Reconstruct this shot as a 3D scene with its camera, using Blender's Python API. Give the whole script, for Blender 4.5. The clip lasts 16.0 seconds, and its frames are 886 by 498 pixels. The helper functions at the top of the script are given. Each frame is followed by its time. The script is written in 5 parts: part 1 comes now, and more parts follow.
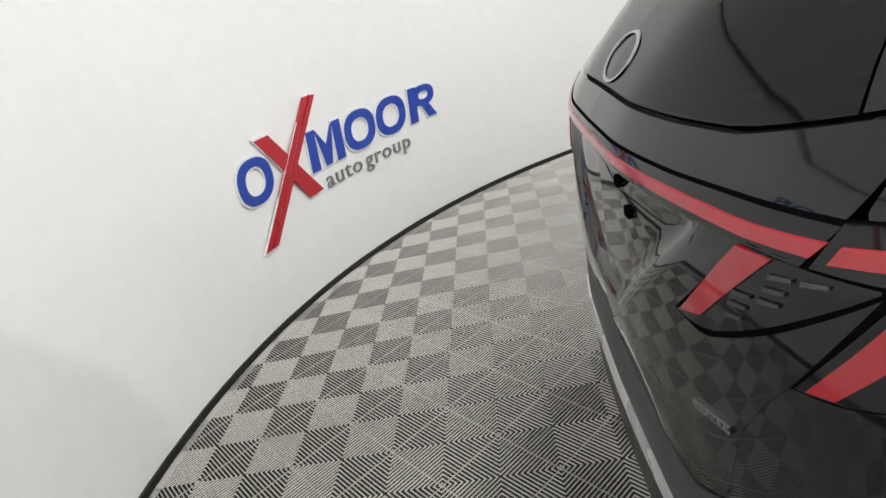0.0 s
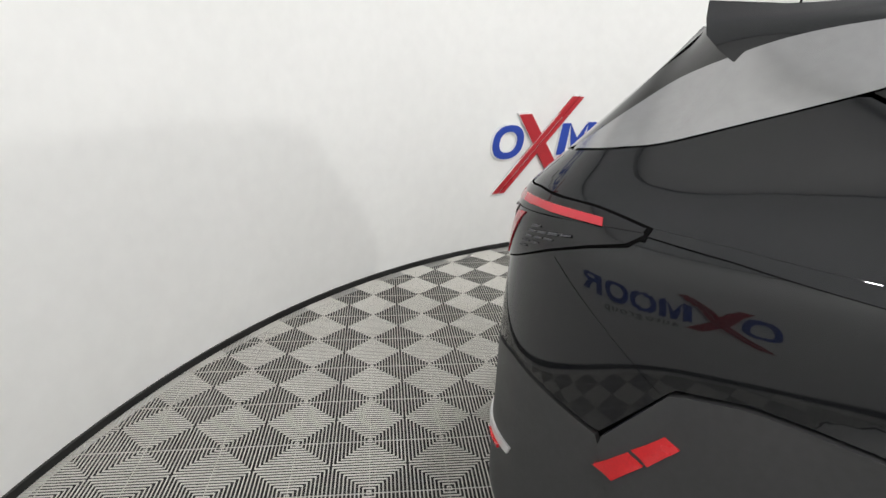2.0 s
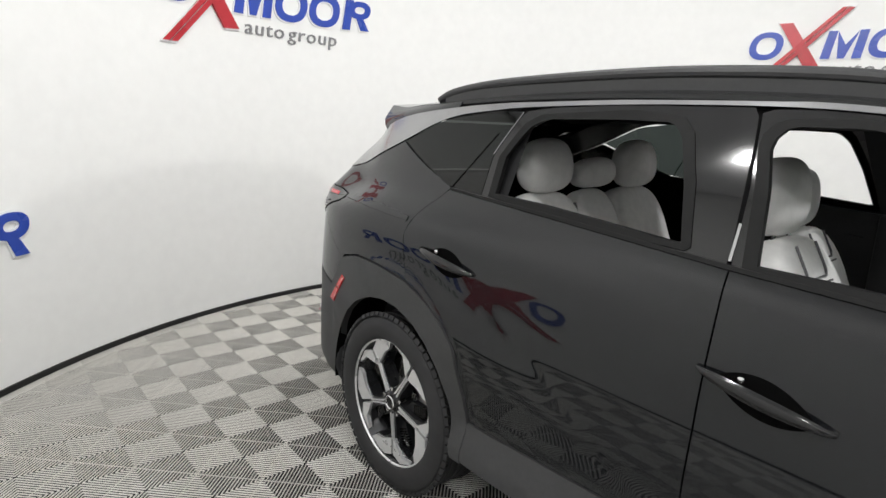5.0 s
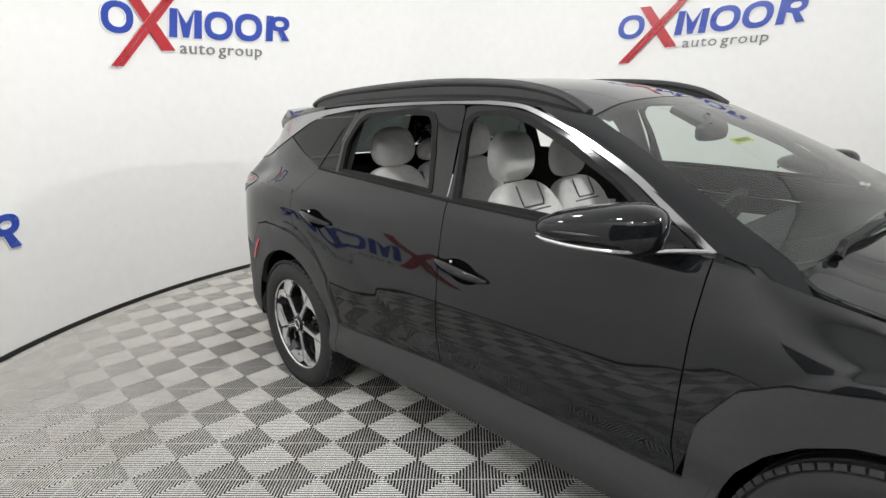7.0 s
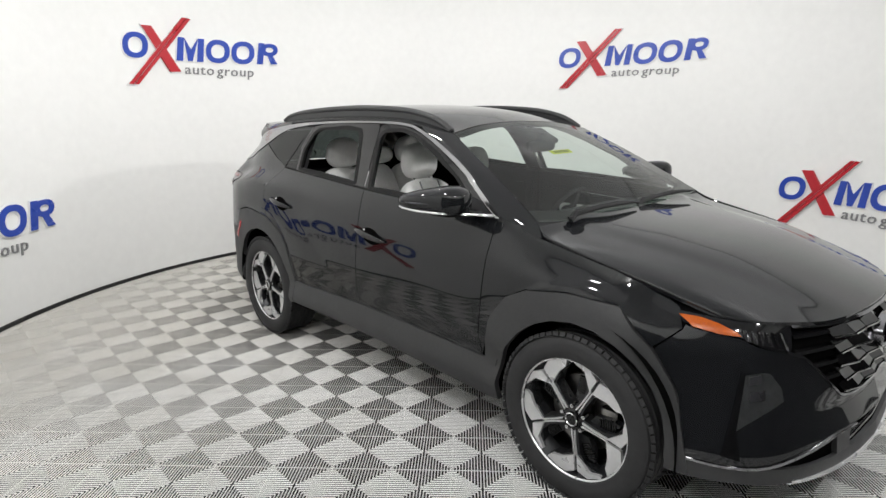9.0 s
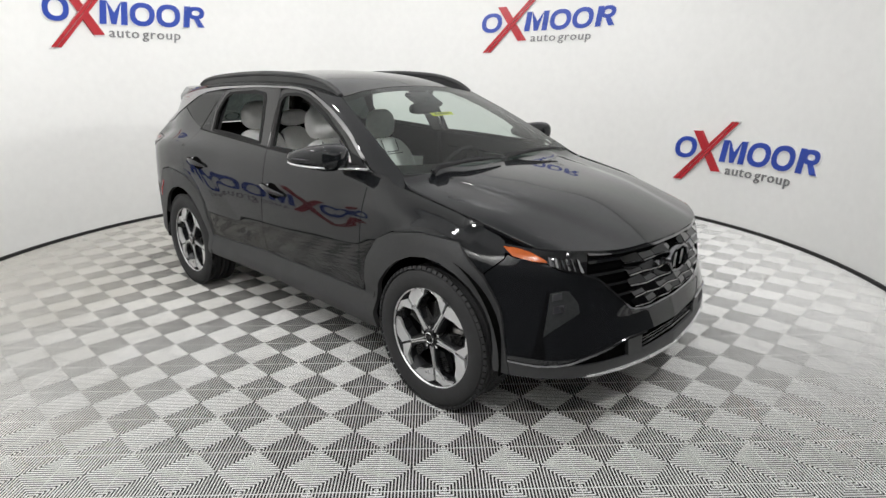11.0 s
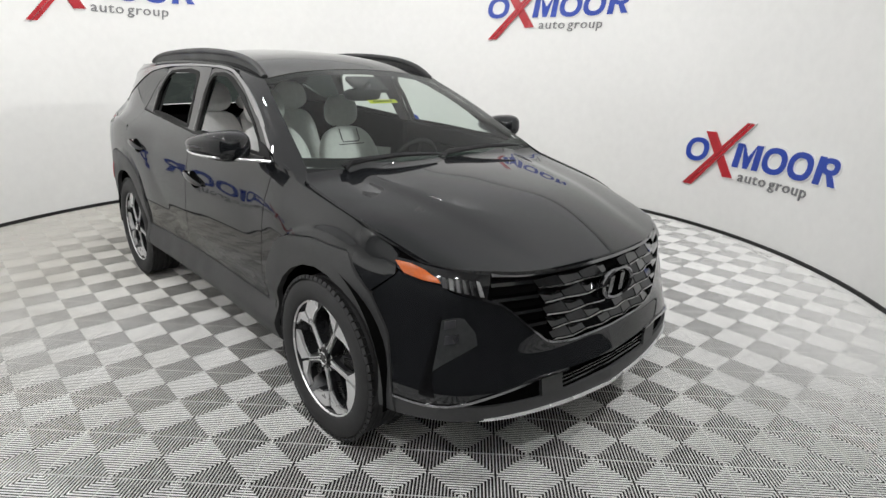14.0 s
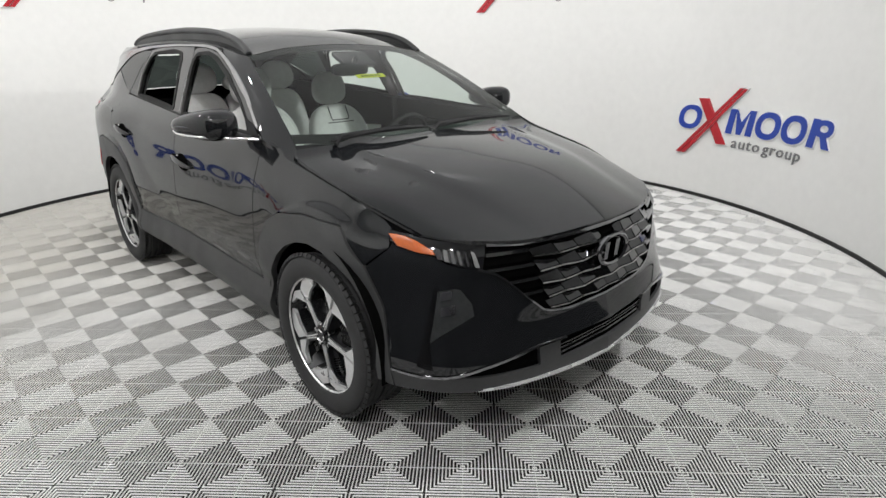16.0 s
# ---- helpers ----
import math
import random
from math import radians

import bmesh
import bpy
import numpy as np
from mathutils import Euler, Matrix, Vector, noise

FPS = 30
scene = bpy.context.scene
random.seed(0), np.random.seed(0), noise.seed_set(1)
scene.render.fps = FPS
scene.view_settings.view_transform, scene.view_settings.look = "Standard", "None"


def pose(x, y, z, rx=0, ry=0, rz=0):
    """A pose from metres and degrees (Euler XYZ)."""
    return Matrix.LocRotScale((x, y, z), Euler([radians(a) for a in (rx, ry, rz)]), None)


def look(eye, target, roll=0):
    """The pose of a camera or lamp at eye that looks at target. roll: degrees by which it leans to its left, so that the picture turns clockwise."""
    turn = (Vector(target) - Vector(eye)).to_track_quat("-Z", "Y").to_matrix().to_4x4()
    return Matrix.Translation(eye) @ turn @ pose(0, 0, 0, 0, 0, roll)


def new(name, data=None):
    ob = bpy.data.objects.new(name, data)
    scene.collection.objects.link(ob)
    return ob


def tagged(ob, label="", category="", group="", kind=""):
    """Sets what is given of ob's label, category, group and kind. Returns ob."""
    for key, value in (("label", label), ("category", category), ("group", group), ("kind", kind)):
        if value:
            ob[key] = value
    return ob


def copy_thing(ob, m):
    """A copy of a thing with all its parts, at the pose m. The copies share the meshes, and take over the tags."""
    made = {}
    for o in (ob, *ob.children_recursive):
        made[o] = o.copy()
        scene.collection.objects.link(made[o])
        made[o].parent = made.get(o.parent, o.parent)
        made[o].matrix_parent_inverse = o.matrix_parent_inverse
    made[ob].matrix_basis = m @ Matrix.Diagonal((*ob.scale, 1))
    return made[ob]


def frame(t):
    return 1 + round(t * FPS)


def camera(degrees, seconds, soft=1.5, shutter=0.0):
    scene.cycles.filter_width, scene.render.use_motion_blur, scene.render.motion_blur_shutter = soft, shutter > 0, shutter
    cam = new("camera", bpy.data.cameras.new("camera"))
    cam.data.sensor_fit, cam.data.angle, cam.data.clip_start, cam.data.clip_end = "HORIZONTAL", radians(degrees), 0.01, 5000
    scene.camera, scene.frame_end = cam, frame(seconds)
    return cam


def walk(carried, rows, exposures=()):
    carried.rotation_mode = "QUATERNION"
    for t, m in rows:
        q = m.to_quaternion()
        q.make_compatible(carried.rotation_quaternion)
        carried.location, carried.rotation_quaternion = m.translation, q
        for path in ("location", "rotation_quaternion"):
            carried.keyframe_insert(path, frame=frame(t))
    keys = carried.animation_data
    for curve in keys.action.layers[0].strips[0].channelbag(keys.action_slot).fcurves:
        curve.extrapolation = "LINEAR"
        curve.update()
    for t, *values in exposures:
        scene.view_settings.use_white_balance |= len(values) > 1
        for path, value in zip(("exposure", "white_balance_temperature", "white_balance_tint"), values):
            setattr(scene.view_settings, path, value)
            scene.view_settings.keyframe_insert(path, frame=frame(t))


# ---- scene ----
cam = camera(75.0, 16.0)
PATH = [
    (0, (-2.489, -1.171, 1.446), (-2.752, 0.66, 0.685), -14.9),
    (0.5, (-2.346, -1.394, 1.467), (-2.864, 0.384, 0.713), -12.3),
    (1, (-2.154, -1.597, 1.502), (-2.953, 0.074, 0.747), -7.9),
    (1.5, (-1.818, -1.722, 1.451), (-2.876, -0.169, 0.764), -1.7),
    (2, (-1.523, -1.838, 1.468), (-2.693, -0.356, 0.81), 1.5),
    (2.5, (-1.23, -1.985, 1.505), (-2.502, -0.574, 0.878), 1.9),
    (3, (-0.92, -2.029, 1.487), (-2.311, -0.715, 0.905), 2.9),
    (3.5, (-0.574, -2.065, 1.498), (-2.072, -0.844, 0.983), 1.9),
    (4, (-0.249, -2.16, 1.499), (-1.795, -0.981, 1.03), 2.2),
    (4.5, (0.042, -2.219, 1.521), (-1.499, -1.032, 1.054), 2.9),
    (5, (0.397, -2.175, 1.5), (-1.087, -0.905, 1.071), 2.5),
    (5.2, (0.516, -2.156, 1.51), (-0.936, -0.846, 1.092), 1.6),
    (7.5, (1.816, -2.516, 1.581), (0.374, -1.221, 1.088), -2.4),
    (8, (2.128, -2.637, 1.59), (0.675, -1.34, 1.136), -2.1),
    (8.2, (2.235, -2.659, 1.607), (0.776, -1.366, 1.159), -1.4),
    (10.3, (3.135, -2.916, 1.619), (1.793, -1.518, 1.125), 0.0),
    (10.5, (3.184, -2.89, 1.625), (1.867, -1.478, 1.104), -0.3),
    (11, (3.269, -2.782, 1.635), (1.946, -1.396, 1.062), -0.5),
    (11.5, (3.376, -2.614, 1.624), (2.036, -1.253, 1.031), 0.1),
    (12, (3.375, -2.502, 1.607), (2.042, -1.145, 0.989), 1.0),
    (12.5, (3.325, -2.306, 1.613), (2.003, -0.937, 0.998), 2.9),
    (13, (3.353, -2.181, 1.631), (2.007, -0.83, 1.026), 3.5),
    (13.5, (3.391, -2.102, 1.628), (2.004, -0.783, 1.046), 2.9),
    (14, (3.401, -2.058, 1.607), (1.994, -0.772, 1.002), 1.3),
    (14.5, (3.384, -2.046, 1.588), (1.973, -0.781, 0.95), -0.1),
    (15, (3.381, -2.047, 1.578), (1.984, -0.779, 0.915), -0.8),
    (15.5, (3.396, -2.053, 1.576), (2.013, -0.775, 0.904), -0.9),
    (16, (3.401, -2.046, 1.569), (2.019, -0.764, 0.9), -0.6),
]
walk(cam, [(t, look(e, a, r)) for t, e, a, r in PATH])

# ---- light: an added, unseen, dimly glowing ceiling disc (built with the room), added fill lamps aimed at the walls from under its middle, a lamp at the front and downlights over the open side ----
world = bpy.data.worlds.new("world")
scene.world = world
world.use_nodes = True
world.node_tree.nodes["Background"].inputs[0].default_value = (.9, .95, 1, 1)
world.node_tree.nodes["Background"].inputs[1].default_value = 0.05
CEIL = 3.5


def area(name, eye, target, power, w, h, colour=(1, .995, .985), shape="RECTANGLE"):
    lamp = bpy.data.lights.new(name, "AREA")
    lamp.shape, lamp.size, lamp.size_y, lamp.energy, lamp.color = shape, w, h, power, colour
    ob = new(name, lamp)
    ob.matrix_world = look(eye, target)
    return ob


area("front_light", (3.1, 1.35, 2.75), (-1.0, 0.2, .9), 60, .18, .18)
# Unseen lamps added to brighten the walls evenly, placed clear of hood reflections.
FILL_LAMPS = []
for k in range(5):
    a = radians(82 + 44 * k)
    FILL_LAMPS.append(look((-.55 + 1.1 * math.cos(a), .387 + 1.1 * math.sin(a), CEIL - .22), (-.253 + 3.85 * math.cos(a), .387 + 3.85 * math.sin(a), 1.1)))
    lamp = bpy.data.lights.new("wall_fill_lamp", "AREA")
    lamp.shape, lamp.size, lamp.energy, lamp.color = "DISK", .15, 23.5, (1, .995, .985)
    new("wall_fill_lamp", lamp).matrix_world = FILL_LAMPS[-1]
# The last two are unseen, added to brighten floor, doors and seats.
DOWNLIGHTS = [(2.2, -3.55, 40), (3.75, -2.7, 38), (4.3, -.9, 10), (.7, -2.45, 27), (-1.2, -2.3, 20)]
for x, y, watts in DOWNLIGHTS:
    area("downlight", (x, y, CEIL - .11), (x - .3, y + .25, 0), watts, .24, .24, shape="DISK")

# ---- materials ----


def material(name, colour, rough=.5, metal=0.0, coat=0.0, vary=.12, scale=40.0, bump=0.0, bump_scale=300.0, rvary=.08, spec=.5):
    """A surface with two scales of variation in tone and gloss, and fine relief."""
    m = bpy.data.materials.new(name)
    m.use_nodes = True
    n, l = m.node_tree.nodes, m.node_tree.links
    b = n["Principled BSDF"]
    b.inputs["Roughness"].default_value, b.inputs["Metallic"].default_value = rough, metal
    b.inputs["Coat Weight"].default_value, b.inputs["Coat Roughness"].default_value = coat, .03
    b.inputs["Specular IOR Level"].default_value = spec
    co = n.new("ShaderNodeTexCoord")
    big, small = n.new("ShaderNodeTexNoise"), n.new("ShaderNodeTexNoise")
    big.inputs["Scale"].default_value, small.inputs["Scale"].default_value = scale * .06, scale
    big.inputs["Detail"].default_value = small.inputs["Detail"].default_value = 4
    add = n.new("ShaderNodeMath")
    add.operation = "ADD"
    for k, t in enumerate((big, small)):
        l.new(co.outputs["Object"], t.inputs["Vector"])
        l.new(t.outputs["Fac"], add.inputs[k])
    ramp = n.new("ShaderNodeMapRange")
    ramp.inputs[1].default_value, ramp.inputs[2].default_value = .7, 1.3
    ramp.inputs[3].default_value, ramp.inputs[4].default_value = 1 - vary, 1 + vary
    l.new(add.outputs[0], ramp.inputs[0])
    mix = n.new("ShaderNodeMix")
    mix.data_type, mix.blend_type = "RGBA", "MULTIPLY"
    mix.inputs[0].default_value = 1
    mix.inputs[6].default_value = (*colour, 1)
    l.new(ramp.outputs[0], mix.inputs[7])
    l.new(mix.outputs[2], b.inputs["Base Color"])
    rr = n.new("ShaderNodeMapRange")
    rr.inputs[1].default_value, rr.inputs[2].default_value = .35, .65
    rr.inputs[3].default_value, rr.inputs[4].default_value = max(rough - rvary, .01), rough + rvary
    l.new(big.outputs["Fac"], rr.inputs[0])
    l.new(rr.outputs[0], b.inputs["Roughness"])
    if bump:
        fine, bn = n.new("ShaderNodeTexNoise"), n.new("ShaderNodeBump")
        fine.inputs["Scale"].default_value = bump_scale
        bn.inputs["Strength"].default_value, bn.inputs["Distance"].default_value = bump, min(.004, .4 / bump_scale)
        l.new(co.outputs["Object"], fine.inputs["Vector"])
        l.new(fine.outputs["Fac"], bn.inputs["Height"])
        l.new(bn.outputs[0], b.inputs["Normal"])
    return m


def glass(name, tint):
    """A single pane: light goes straight through, tinted, and part of it is mirrored."""
    m = bpy.data.materials.new(name)
    m.use_nodes = True
    n, l = m.node_tree.nodes, m.node_tree.links
    n.remove(n["Principled BSDF"])
    a, g, mix, fr = (n.new("ShaderNode" + k) for k in ("BsdfTransparent", "BsdfGlossy", "MixShader", "LayerWeight"))
    steep, amount = n.new("ShaderNodeMath"), n.new("ShaderNodeMath")
    a.inputs[0].default_value = (*tint, 1)
    g.inputs["Roughness"].default_value = .02
    steep.operation, amount.operation = "POWER", "MULTIPLY_ADD"
    steep.inputs[1].default_value, amount.inputs[1].default_value, amount.inputs[2].default_value = 5, .95, .045
    l.new(fr.outputs["Facing"], steep.inputs[0])
    l.new(steep.outputs[0], amount.inputs[0])
    l.new(amount.outputs[0], mix.inputs[0])
    l.new(a.outputs[0], mix.inputs[1])
    l.new(g.outputs[0], mix.inputs[2])
    l.new(mix.outputs[0], n["Material Output"].inputs[0])
    return m


PAINT = material("black_pearl_paint", (.0072, .0079, .0092), .45, 0, .95, .06, 12, rvary=.01, spec=.03)
CLAD = material("grained_dark_plastic", (.038, .0385, .0395), .48, 0, 0, .12, 60, .25, 900, spec=.45)
GLOSS = material("piano_black_plastic", (.004, .004, .0045), .12, 0, .5, .1, 80, rvary=.03, spec=.3)
DCHROME = material("dark_chrome", (.24, .24, .25), .14, 1, 0, .1, 60, rvary=.05)
GRILLE = material("dark_chrome_jewel", (.05, .051, .054), .08, 1, .3, .15, 60, rvary=.03)
FOGLENS = material("grey_fog_lamp_lens", (.035, .037, .038), .1, 0, .6, .2, 60, rvary=.03)
CHROME = material("bright_chrome", (.78, .78, .79), .1, 1, 0, .05, 60, rvary=.04)
SATIN = material("satin_silver", (.40, .40, .405), .19, 1, 0, .06, 40, rvary=.05)
SKID = material("silver_painted_plastic", (.74, .74, .75), .28, .5, 0, .08, 60, rvary=.05)
VOID = material("black_gap", (.004, .004, .004), .9, spec=0)
RUBBER = material("tyre_rubber", (.021, .021, .022), .72, 0, 0, .2, 25, .35, 220)
SEAL = material("black_rubber_seal", (.007, .007, .007), .6, bump=.1, spec=.2)
ALLOY = material("machined_aluminium", (.74, .74, .745), .34, .6, 0, .06, 80, .06, 1500)
RIMDARK = material("dark_grey_wheel_paint", (.016, .0165, .018), .3, .3, .2, .1, 60)
STEEL = material("brake_steel", (.32, .31, .3), .35, 1, 0, .2, 50, .1, 400)
LEATHER = material("light_grey_leather", (.88, .875, .86), .48, 0, 0, .07, 30, .25, 260)
CARPET = material("light_grey_carpet", (.42, .41, .39), .95, 0, 0, .15, 80, .4, 500)
SEAM = material("dark_seam_piping", (.12, .12, .125), .6)
INNER = material("black_interior_plastic", (.012, .012, .013), .6, 0, 0, .15, 50, .2, 600, spec=.3)
RED = material("red_lamp_lens", (.42, .018, .03), .12, 0, .5, .08, 40, rvary=.03)
REDDULL = material("red_reflector", (.55, .01, .015), .2, 0, .3, .15, 300)
AMBER = material("amber_lamp_lens", (.44, .082, .001), .2, 0, .15, .15, 120, rvary=.03)
SMOKE = material("smoked_lamp_lens", (.008, .008, .009), .08, 0, .25, .2, 60, rvary=.03, spec=.3)
LAMPINK = material("lamp_inner_silver", (.10, .10, .11), .3, .9, 0, .1, 80)
YELLOW = material("yellow_sticker", (.62, .66, .03), .6, 0, 0, .05)
INK = material("dark_sticker_ink", (.12, .14, .03), .6)
WHITE = material("white_acrylic", (.8, .8, .8), .35, 0, 0, .03)
BLUE = material("blue_acrylic", (.014, .052, .36), .3, 0, 0, .06, 30)
REDSIGN = material("red_acrylic", (.42, .012, .022), .3, 0, 0, .06, 30)
GREY = material("grey_acrylic", (.2, .2, .205), .4, 0, 0, .05)
WALL = material("white_painted_wall", (.80, .80, .785), .55, 0, 0, .025, 12, .04, 60, spec=.3)
CEILM = material("white_ceiling_paint", (.6, .6, .6), .8)
RIB = material("grey_floor_tile_plastic", (.90, .898, .882), .38, 0, 0, .07, 14, .06, 500)


def soil(m, colour):
    """Brownish dust trodden into the floor towards the back of the room, in uneven patches."""
    n, l = m.node_tree.nodes, m.node_tree.links
    geo, sep, noise, add, fac, mix = (n.new("ShaderNode" + k) for k in ("NewGeometry", "SeparateXYZ", "TexNoise", "Math", "MapRange", "Mix"))
    noise.inputs["Scale"].default_value, noise.inputs["Detail"].default_value = 1.7, 6
    l.new(geo.outputs["Position"], sep.inputs[0])
    l.new(geo.outputs["Position"], noise.inputs["Vector"])
    add.operation = "MULTIPLY_ADD"
    l.new(noise.outputs["Fac"], add.inputs[0])
    add.inputs[1].default_value = -3.0
    l.new(sep.outputs["X"], add.inputs[2])
    fac.inputs[1].default_value, fac.inputs[2].default_value = -.9, -3.6
    fac.inputs[3].default_value, fac.inputs[4].default_value = 0, .65
    l.new(add.outputs[0], fac.inputs[0])
    mix.data_type, mix.blend_type = "RGBA", "MIX"
    b = n["Principled BSDF"]
    old = b.inputs["Base Color"].links[0].from_socket
    l.new(fac.outputs[0], mix.inputs[0])
    l.new(old, mix.inputs[6])
    mix.inputs[7].default_value = (*colour, 1)
    l.new(mix.outputs[2], b.inputs["Base Color"])


soil(RIB, (.46, .437, .375))
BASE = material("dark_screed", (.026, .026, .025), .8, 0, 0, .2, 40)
SKIRT = material("black_vinyl_skirting", (.012, .012, .012), .5, bump=.1)
# Near-black so the car's front reflects darkness from the unseen open side.
DARK_BAY = material("dark_bay_for_reflections", (.035, .035, .036), .7, 0, 0, .15, 6, .1, 60)
WSGLASS = glass("clear_windscreen", (.66, .75, .70))
TINT = glass("dark_privacy_glass", (.05, .06, .057))


# Added glow overhead: an unseen emissive disc that fills the room with even light.
FILL_GLOW = material("unseen_fill_glow", (.6, .6, .6), .8, vary=.04, scale=6)
FILL_GLOW.node_tree.nodes["Principled BSDF"].inputs["Emission Color"].default_value = (.99, .995, 1, 1)
FILL_GLOW.node_tree.nodes["Principled BSDF"].inputs["Emission Strength"].default_value = .36

# ---- body surface ----
# right half of the plan at its widest, from the middle of the tail to the middle of the nose (x, half width)
PLAN = [(-2.325, 0), (-2.32, .25), (-2.305, .46), (-2.27, .62), (-2.205, .745), (-2.09, .835), (-1.93, .89), (-1.7, .917), (-1.3775, .927), (-0.7, .927),
        (0, .927), (.7, .927), (1.3775, .925), (1.68, .912), (1.88, .878), (2.03, .805), (2.13, .69), (2.195, .51), (2.235, .27), (2.25, 0)]


def catmull(pts, n):
    p = np.array(pts, float)
    p = np.vstack([2 * p[0] - p[1], p, 2 * p[-1] - p[-2]])
    out = []
    for i in range(1, len(p) - 2):
        for t in np.arange(n) / n:
            a, b, c, d = p[i - 1], p[i], p[i + 1], p[i + 2]
            out.append(.5 * (2 * b + (c - a) * t + (2 * a - 5 * b + 4 * c - d) * t * t + (3 * b - a - 3 * c + d) * t ** 3))
    return np.array(out + [p[-2]])


_c = catmull([(x, -y) if i else (x, 0) for i, (x, y) in enumerate(PLAN)], 12)
_l = np.concatenate([[0], np.cumsum(np.hypot(*np.diff(_c, axis=0).T))])
_s = _l - np.interp(0, _c[:, 0], _l)        # s = x along the side
_t = np.gradient(_c, _s, axis=0)
_n = np.stack([_t[:, 1], -_t[:, 0]], -1)     # outward: right of the way
_n /= np.linalg.norm(_n, axis=1)[:, None]
_n[0], _n[-1] = (-1, 0), (1, 0)
S0, S1 = _s[0], _s[-1]


def soft(a, b, x):
    t = min(max((x - a) / (b - a), 0), 1)
    return t * t * (3 - 2 * t)


def belt(x):
    """Height and half width of the line where side and glass, or fender and hood, meet."""
    z, y = belt_line(x + BELT_TAPS)
    return z.mean(), y.mean()


BELT_TAPS = np.array((-.12, -.06, 0, .06, .12))


def belt_line(x):
    z = np.interp(x, (-2.3, -2.08, -1.6, -1.23, -1.03, -.15, .9, 1.13, 1.5, 1.77, 1.95, 2.1), (1.2, 1.225, 1.285, 1.265, 1.252, 1.197, 1.147, 1.092, 1.015, .93, .895, .88))
    y = np.interp(x, (-2.2, -1.9, -1.23, -1.03, -.15, .9, 1.13, 1.5, 1.8, 2.0), (.70, .765, .787, .80, .832, .84, .822, .815, .81, .82))
    return z, y


def prof(z, *rows):
    return np.interp(z + TAPS, [r[0] for r in rows], [r[1] for r in rows]).mean()


TAPS = np.linspace(-.018, .018, 7)


def flare(s, z):
    """How far the panel over each wheel stands proud, down from a crease round the arch."""
    k = 0
    for x in (1.39, -1.385):
        r = math.hypot((s - x) / .51, (z - .37) / .578)
        k = max(k, (.009 if x < 0 else .006) * soft(1.045, .985, r))
    return k * soft(.45, .62, z) * (1 - soft(1.45, 1.64, s))


def plate_recess(s, z):
    """Depth of the sunk field for the number plate between the tail lamps."""
    edge = -2.87 + (z - .83) * 1.22
    return .02 * soft(0, .035, edge - s) * soft(.81, .845, z) * (1 - soft(1.105, 1.128, z))


def inset(s, z):
    zb, yb = belt(s)
    top = .927 - yb
    door = soft(-1.3, -.72, s) * (1 - soft(.65, 1.1, s))
    slope = .43
    low = (.53, .020 + .006 * door)
    swell = [(zb - d, a + (b - a) * door) for d, a, b in ((.55, .004, .0045), (.47, .003, .0035), (.39, .003, .0065), (.31, .004, .0145), (.23, .007, .0265), (.16, .018, .041), (.12, .034, .051))]
    side = prof(z, (.18, .13), (.24, .07), (.32, .02), (.39, -.002), (.40, -.001), (.49, .024), low, *[r for r in swell if r[0] > .56], (zb - .04, top - .022), (zb, top),
                (zb + .2, top + .2 * slope), (zb + .5, top + .5 * slope + .03))
    turn = -.93 + (1.0 - z) * 1.5 - s            # how far behind the slanting crease of the rear door
    side = side - .04 * door * (math.sqrt(turn * turn + .0004) + turn) / 2
    side = side - flare(s, z)
    if s < 0:
        a, b = soft(-1.75, -2.15, s), soft(-2.45, -2.85, s)
        if a == 0:
            return side
        rear = prof(z, (.2, .11), (.28, .03), (.35, 0), (.52, 0), (.60, .025), (.70, .012), (.80, 0), (.88, 0), (.95, .002), (1.03, .005), (1.1, .009), (1.17, .015), (1.225, .055), (1.30, .115), (1.5, .33), (1.6, .45))
        rcor = prof(z, (.2, .11), (.28, .03), (.36, 0), (.55, .0), (.64, .004), (.80, .006), (.9, .012), (1.0, .02), (1.05, .024), (1.12, .031), (1.18, .06), (1.24, .12), (1.5, .37), (1.6, .47))
        return side * (1 - a) + a * (rcor * (1 - b) + b * rear) + plate_recess(s, z)
    a, b = soft(1.52, 1.92, s), soft(2.2, 2.75, s)
    if a == 0:
        return side
    nose = prof(z, (.2, .14), (.25, .05), (.29, 0), (.36, 0), (.40, .020), (.45, .0), (.56, .038), (.58, .034), (.62, .03), (.76, .035), (.88, .05), (.92, .10), (.96, .2))
    fcor = prof(z, (.2, .12), (.26, .04), (.3, 0), (.4, .0), (.45, .008), (.6, .048), (.72, .074), (.80, .088), (.87, .115), (.92, .16), (.98, .26))
    return side * (1 - a) + a * (fcor * (1 - b) + b * nose)


def skin(s, z, out=0.0):
    """A place on the right half of the body, s along the plan from tail to nose (s is x along the side), lifted by out."""
    d = inset(s, z) - out
    return np.array([np.interp(s, _s, _c[:, 0]) - d * np.interp(s, _s, _n[:, 0]), np.interp(s, _s, _c[:, 1]) - d * np.interp(s, _s, _n[:, 1]), z])


# ---- mesh helpers ----


def mesh_of(name, bm, mat, angle=32):
    me = bpy.data.meshes.new(name)
    bm.to_mesh(me)
    bm.free()
    me.materials.append(mat)
    me.shade_smooth()
    me.set_sharp_from_angle(angle=radians(angle))
    return me


def part(name, bm, mat, parent=None, label="", angle=32):
    ob = new(name, mesh_of(name, bm, mat, angle))
    ob.parent = parent
    return tagged(ob, label)


